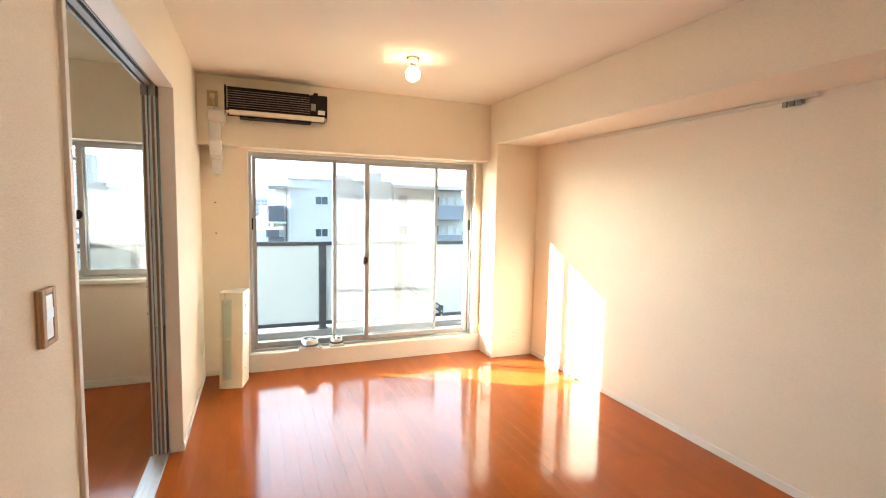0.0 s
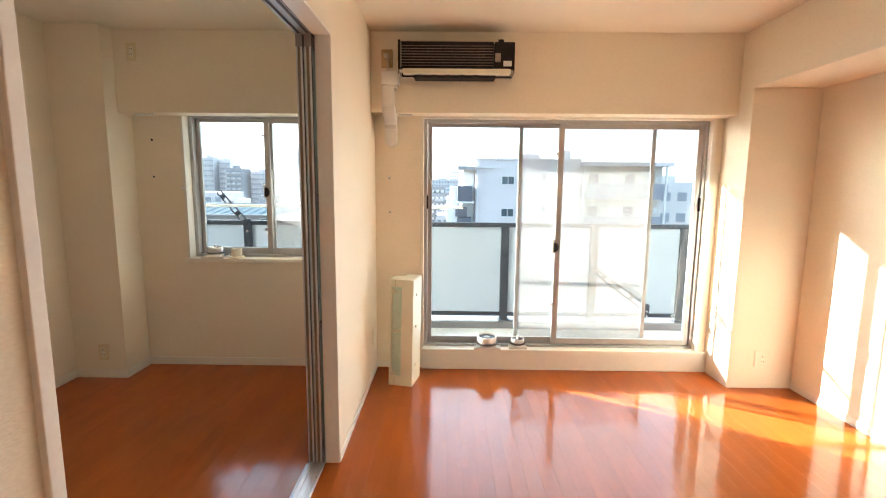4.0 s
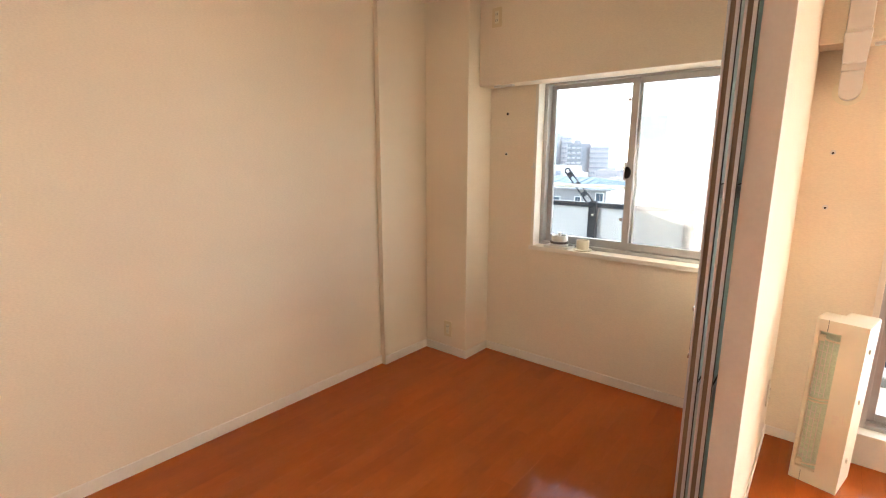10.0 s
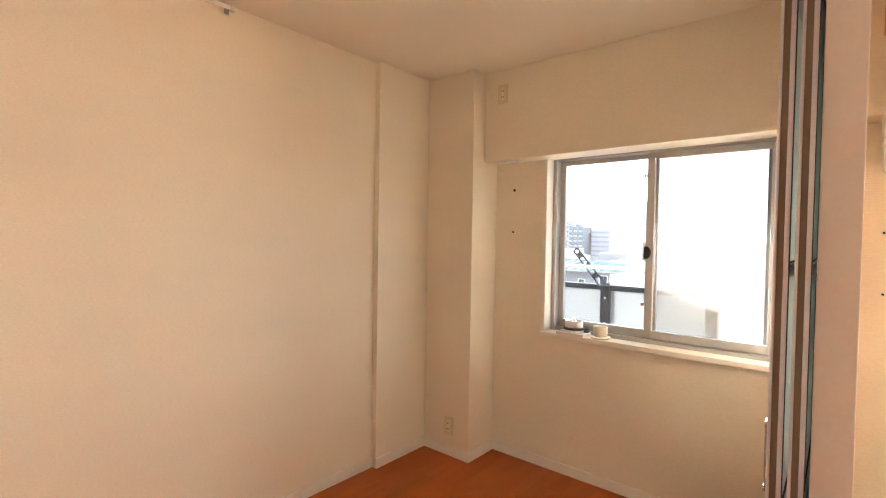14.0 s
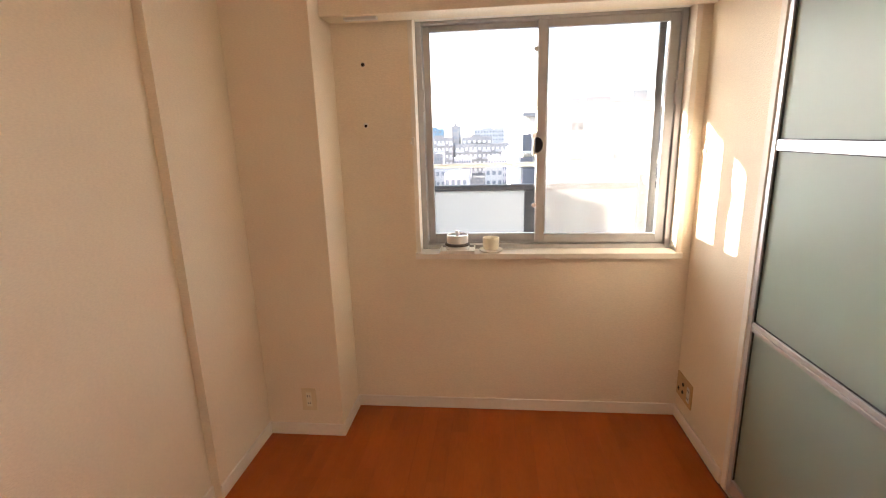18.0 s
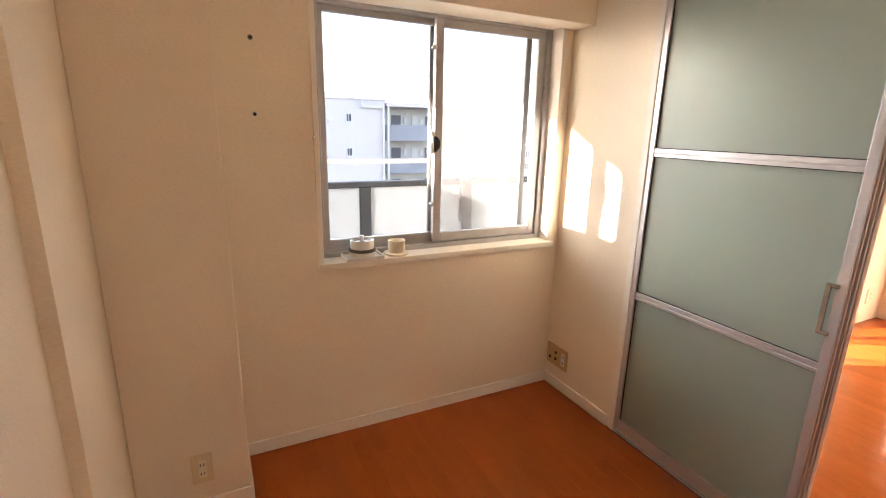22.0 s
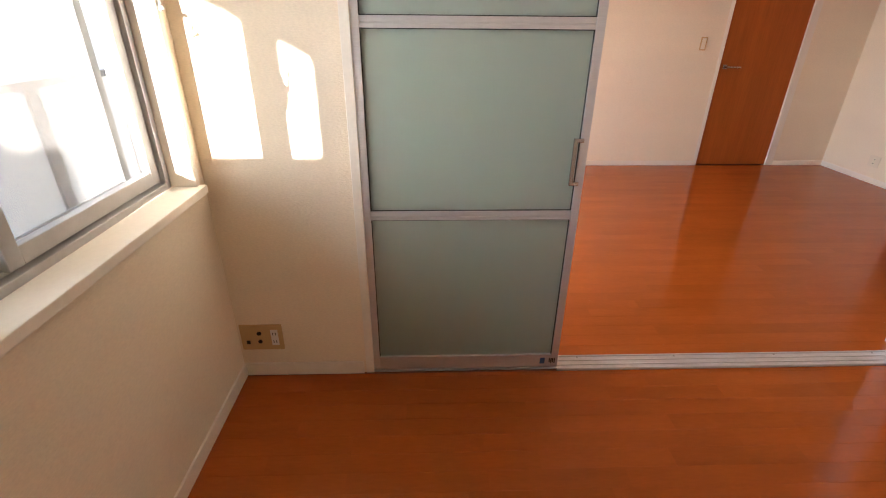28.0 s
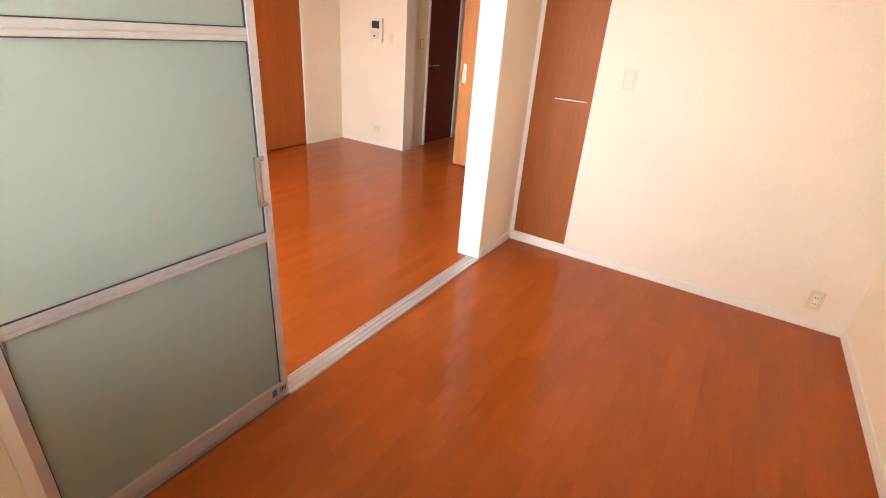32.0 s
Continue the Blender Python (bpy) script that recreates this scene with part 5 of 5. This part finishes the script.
# ---- floor boards ----
floor_living = structure("floor_living", boxes(((XL - 0.07, YF2, -0.2), (XR + T, YO, -0.0045))), JOINT, "living room floor of glossy orange-brown wooden boards", "floor")
floor_bedroom = structure("floor_bedroom", boxes(((XW - T, YS - 0.2, -0.2), (XL - 0.07, YO, -0.0045))), JOINT, "bedroom floor of glossy orange-brown wooden boards", "floor")
floor_corridor = structure("floor_corridor", boxes(((0.62, -2.52, -0.2), (1.9, YF2, -0.0045))), JOINT, "corridor floor of glossy orange-brown wooden boards", "floor")
PW, PL, GAP = 0.0758, 0.909, 0.0003
shared = {}


def board(floor, x0, x1, y0, y1):
    key = (round(x1 - x0, 4), round(y1 - y0, 4))
    if key not in shared:
        bm = fresh()
        w, d = x1 - x0 - GAP, y1 - y0
        e = 0.00018
        lo = [bm.verts.new((sx * w / 2, sy * d / 2, -0.006)) for sx, sy in ((-1, -1), (1, -1), (1, 1), (-1, 1))]
        mi = [bm.verts.new((sx * w / 2, sy * d / 2, -e * 0.6)) for sx, sy in ((-1, -1), (1, -1), (1, 1), (-1, 1))]
        hi = [bm.verts.new((sx * (w / 2 - e), sy * d / 2, 0)) for sx, sy in ((-1, -1), (1, -1), (1, 1), (-1, 1))]
        for i in range(4):
            j = (i + 1) % 4
            bm.faces.new((lo[i], lo[j], mi[j], mi[i]))
            bm.faces.new((mi[i], mi[j], hi[j], hi[i]))
        bm.faces.new(hi)
        shared[key] = mesh_of("board", bm, PLANK)
    ob = new("board", shared[key])
    ob.parent = floor
    ob.location = ((x0 + x1) / 2, (y0 + y1) / 2, 0)


def lay(floor, x0, x1, y0, y1, seed, PL=PL):
    rng = random.Random(seed)
    x, row = x0, 0
    while x < x1 - 1e-4:
        xe = min(x + PW, x1)
        y = y0 - rng.choice((0.1, 0.25, 0.4, 0.55, 0.7, 0.85)) * PL
        while y < y1 - 1e-4:
            a, b = max(y, y0), min(y + PL, y1)
            if b - a > 0.01:
                board(floor, x, xe, a, b)
            y += PL
        x, row = xe, row + 1


lay(floor_living, XL - 0.07, XR, YF, YW, 3)
lay(floor_bedroom, XW, XD - 0.012, YS, YW, 5, 0.4545)
lay(floor_corridor, 0.74, XK, -2.4, YF, 7)
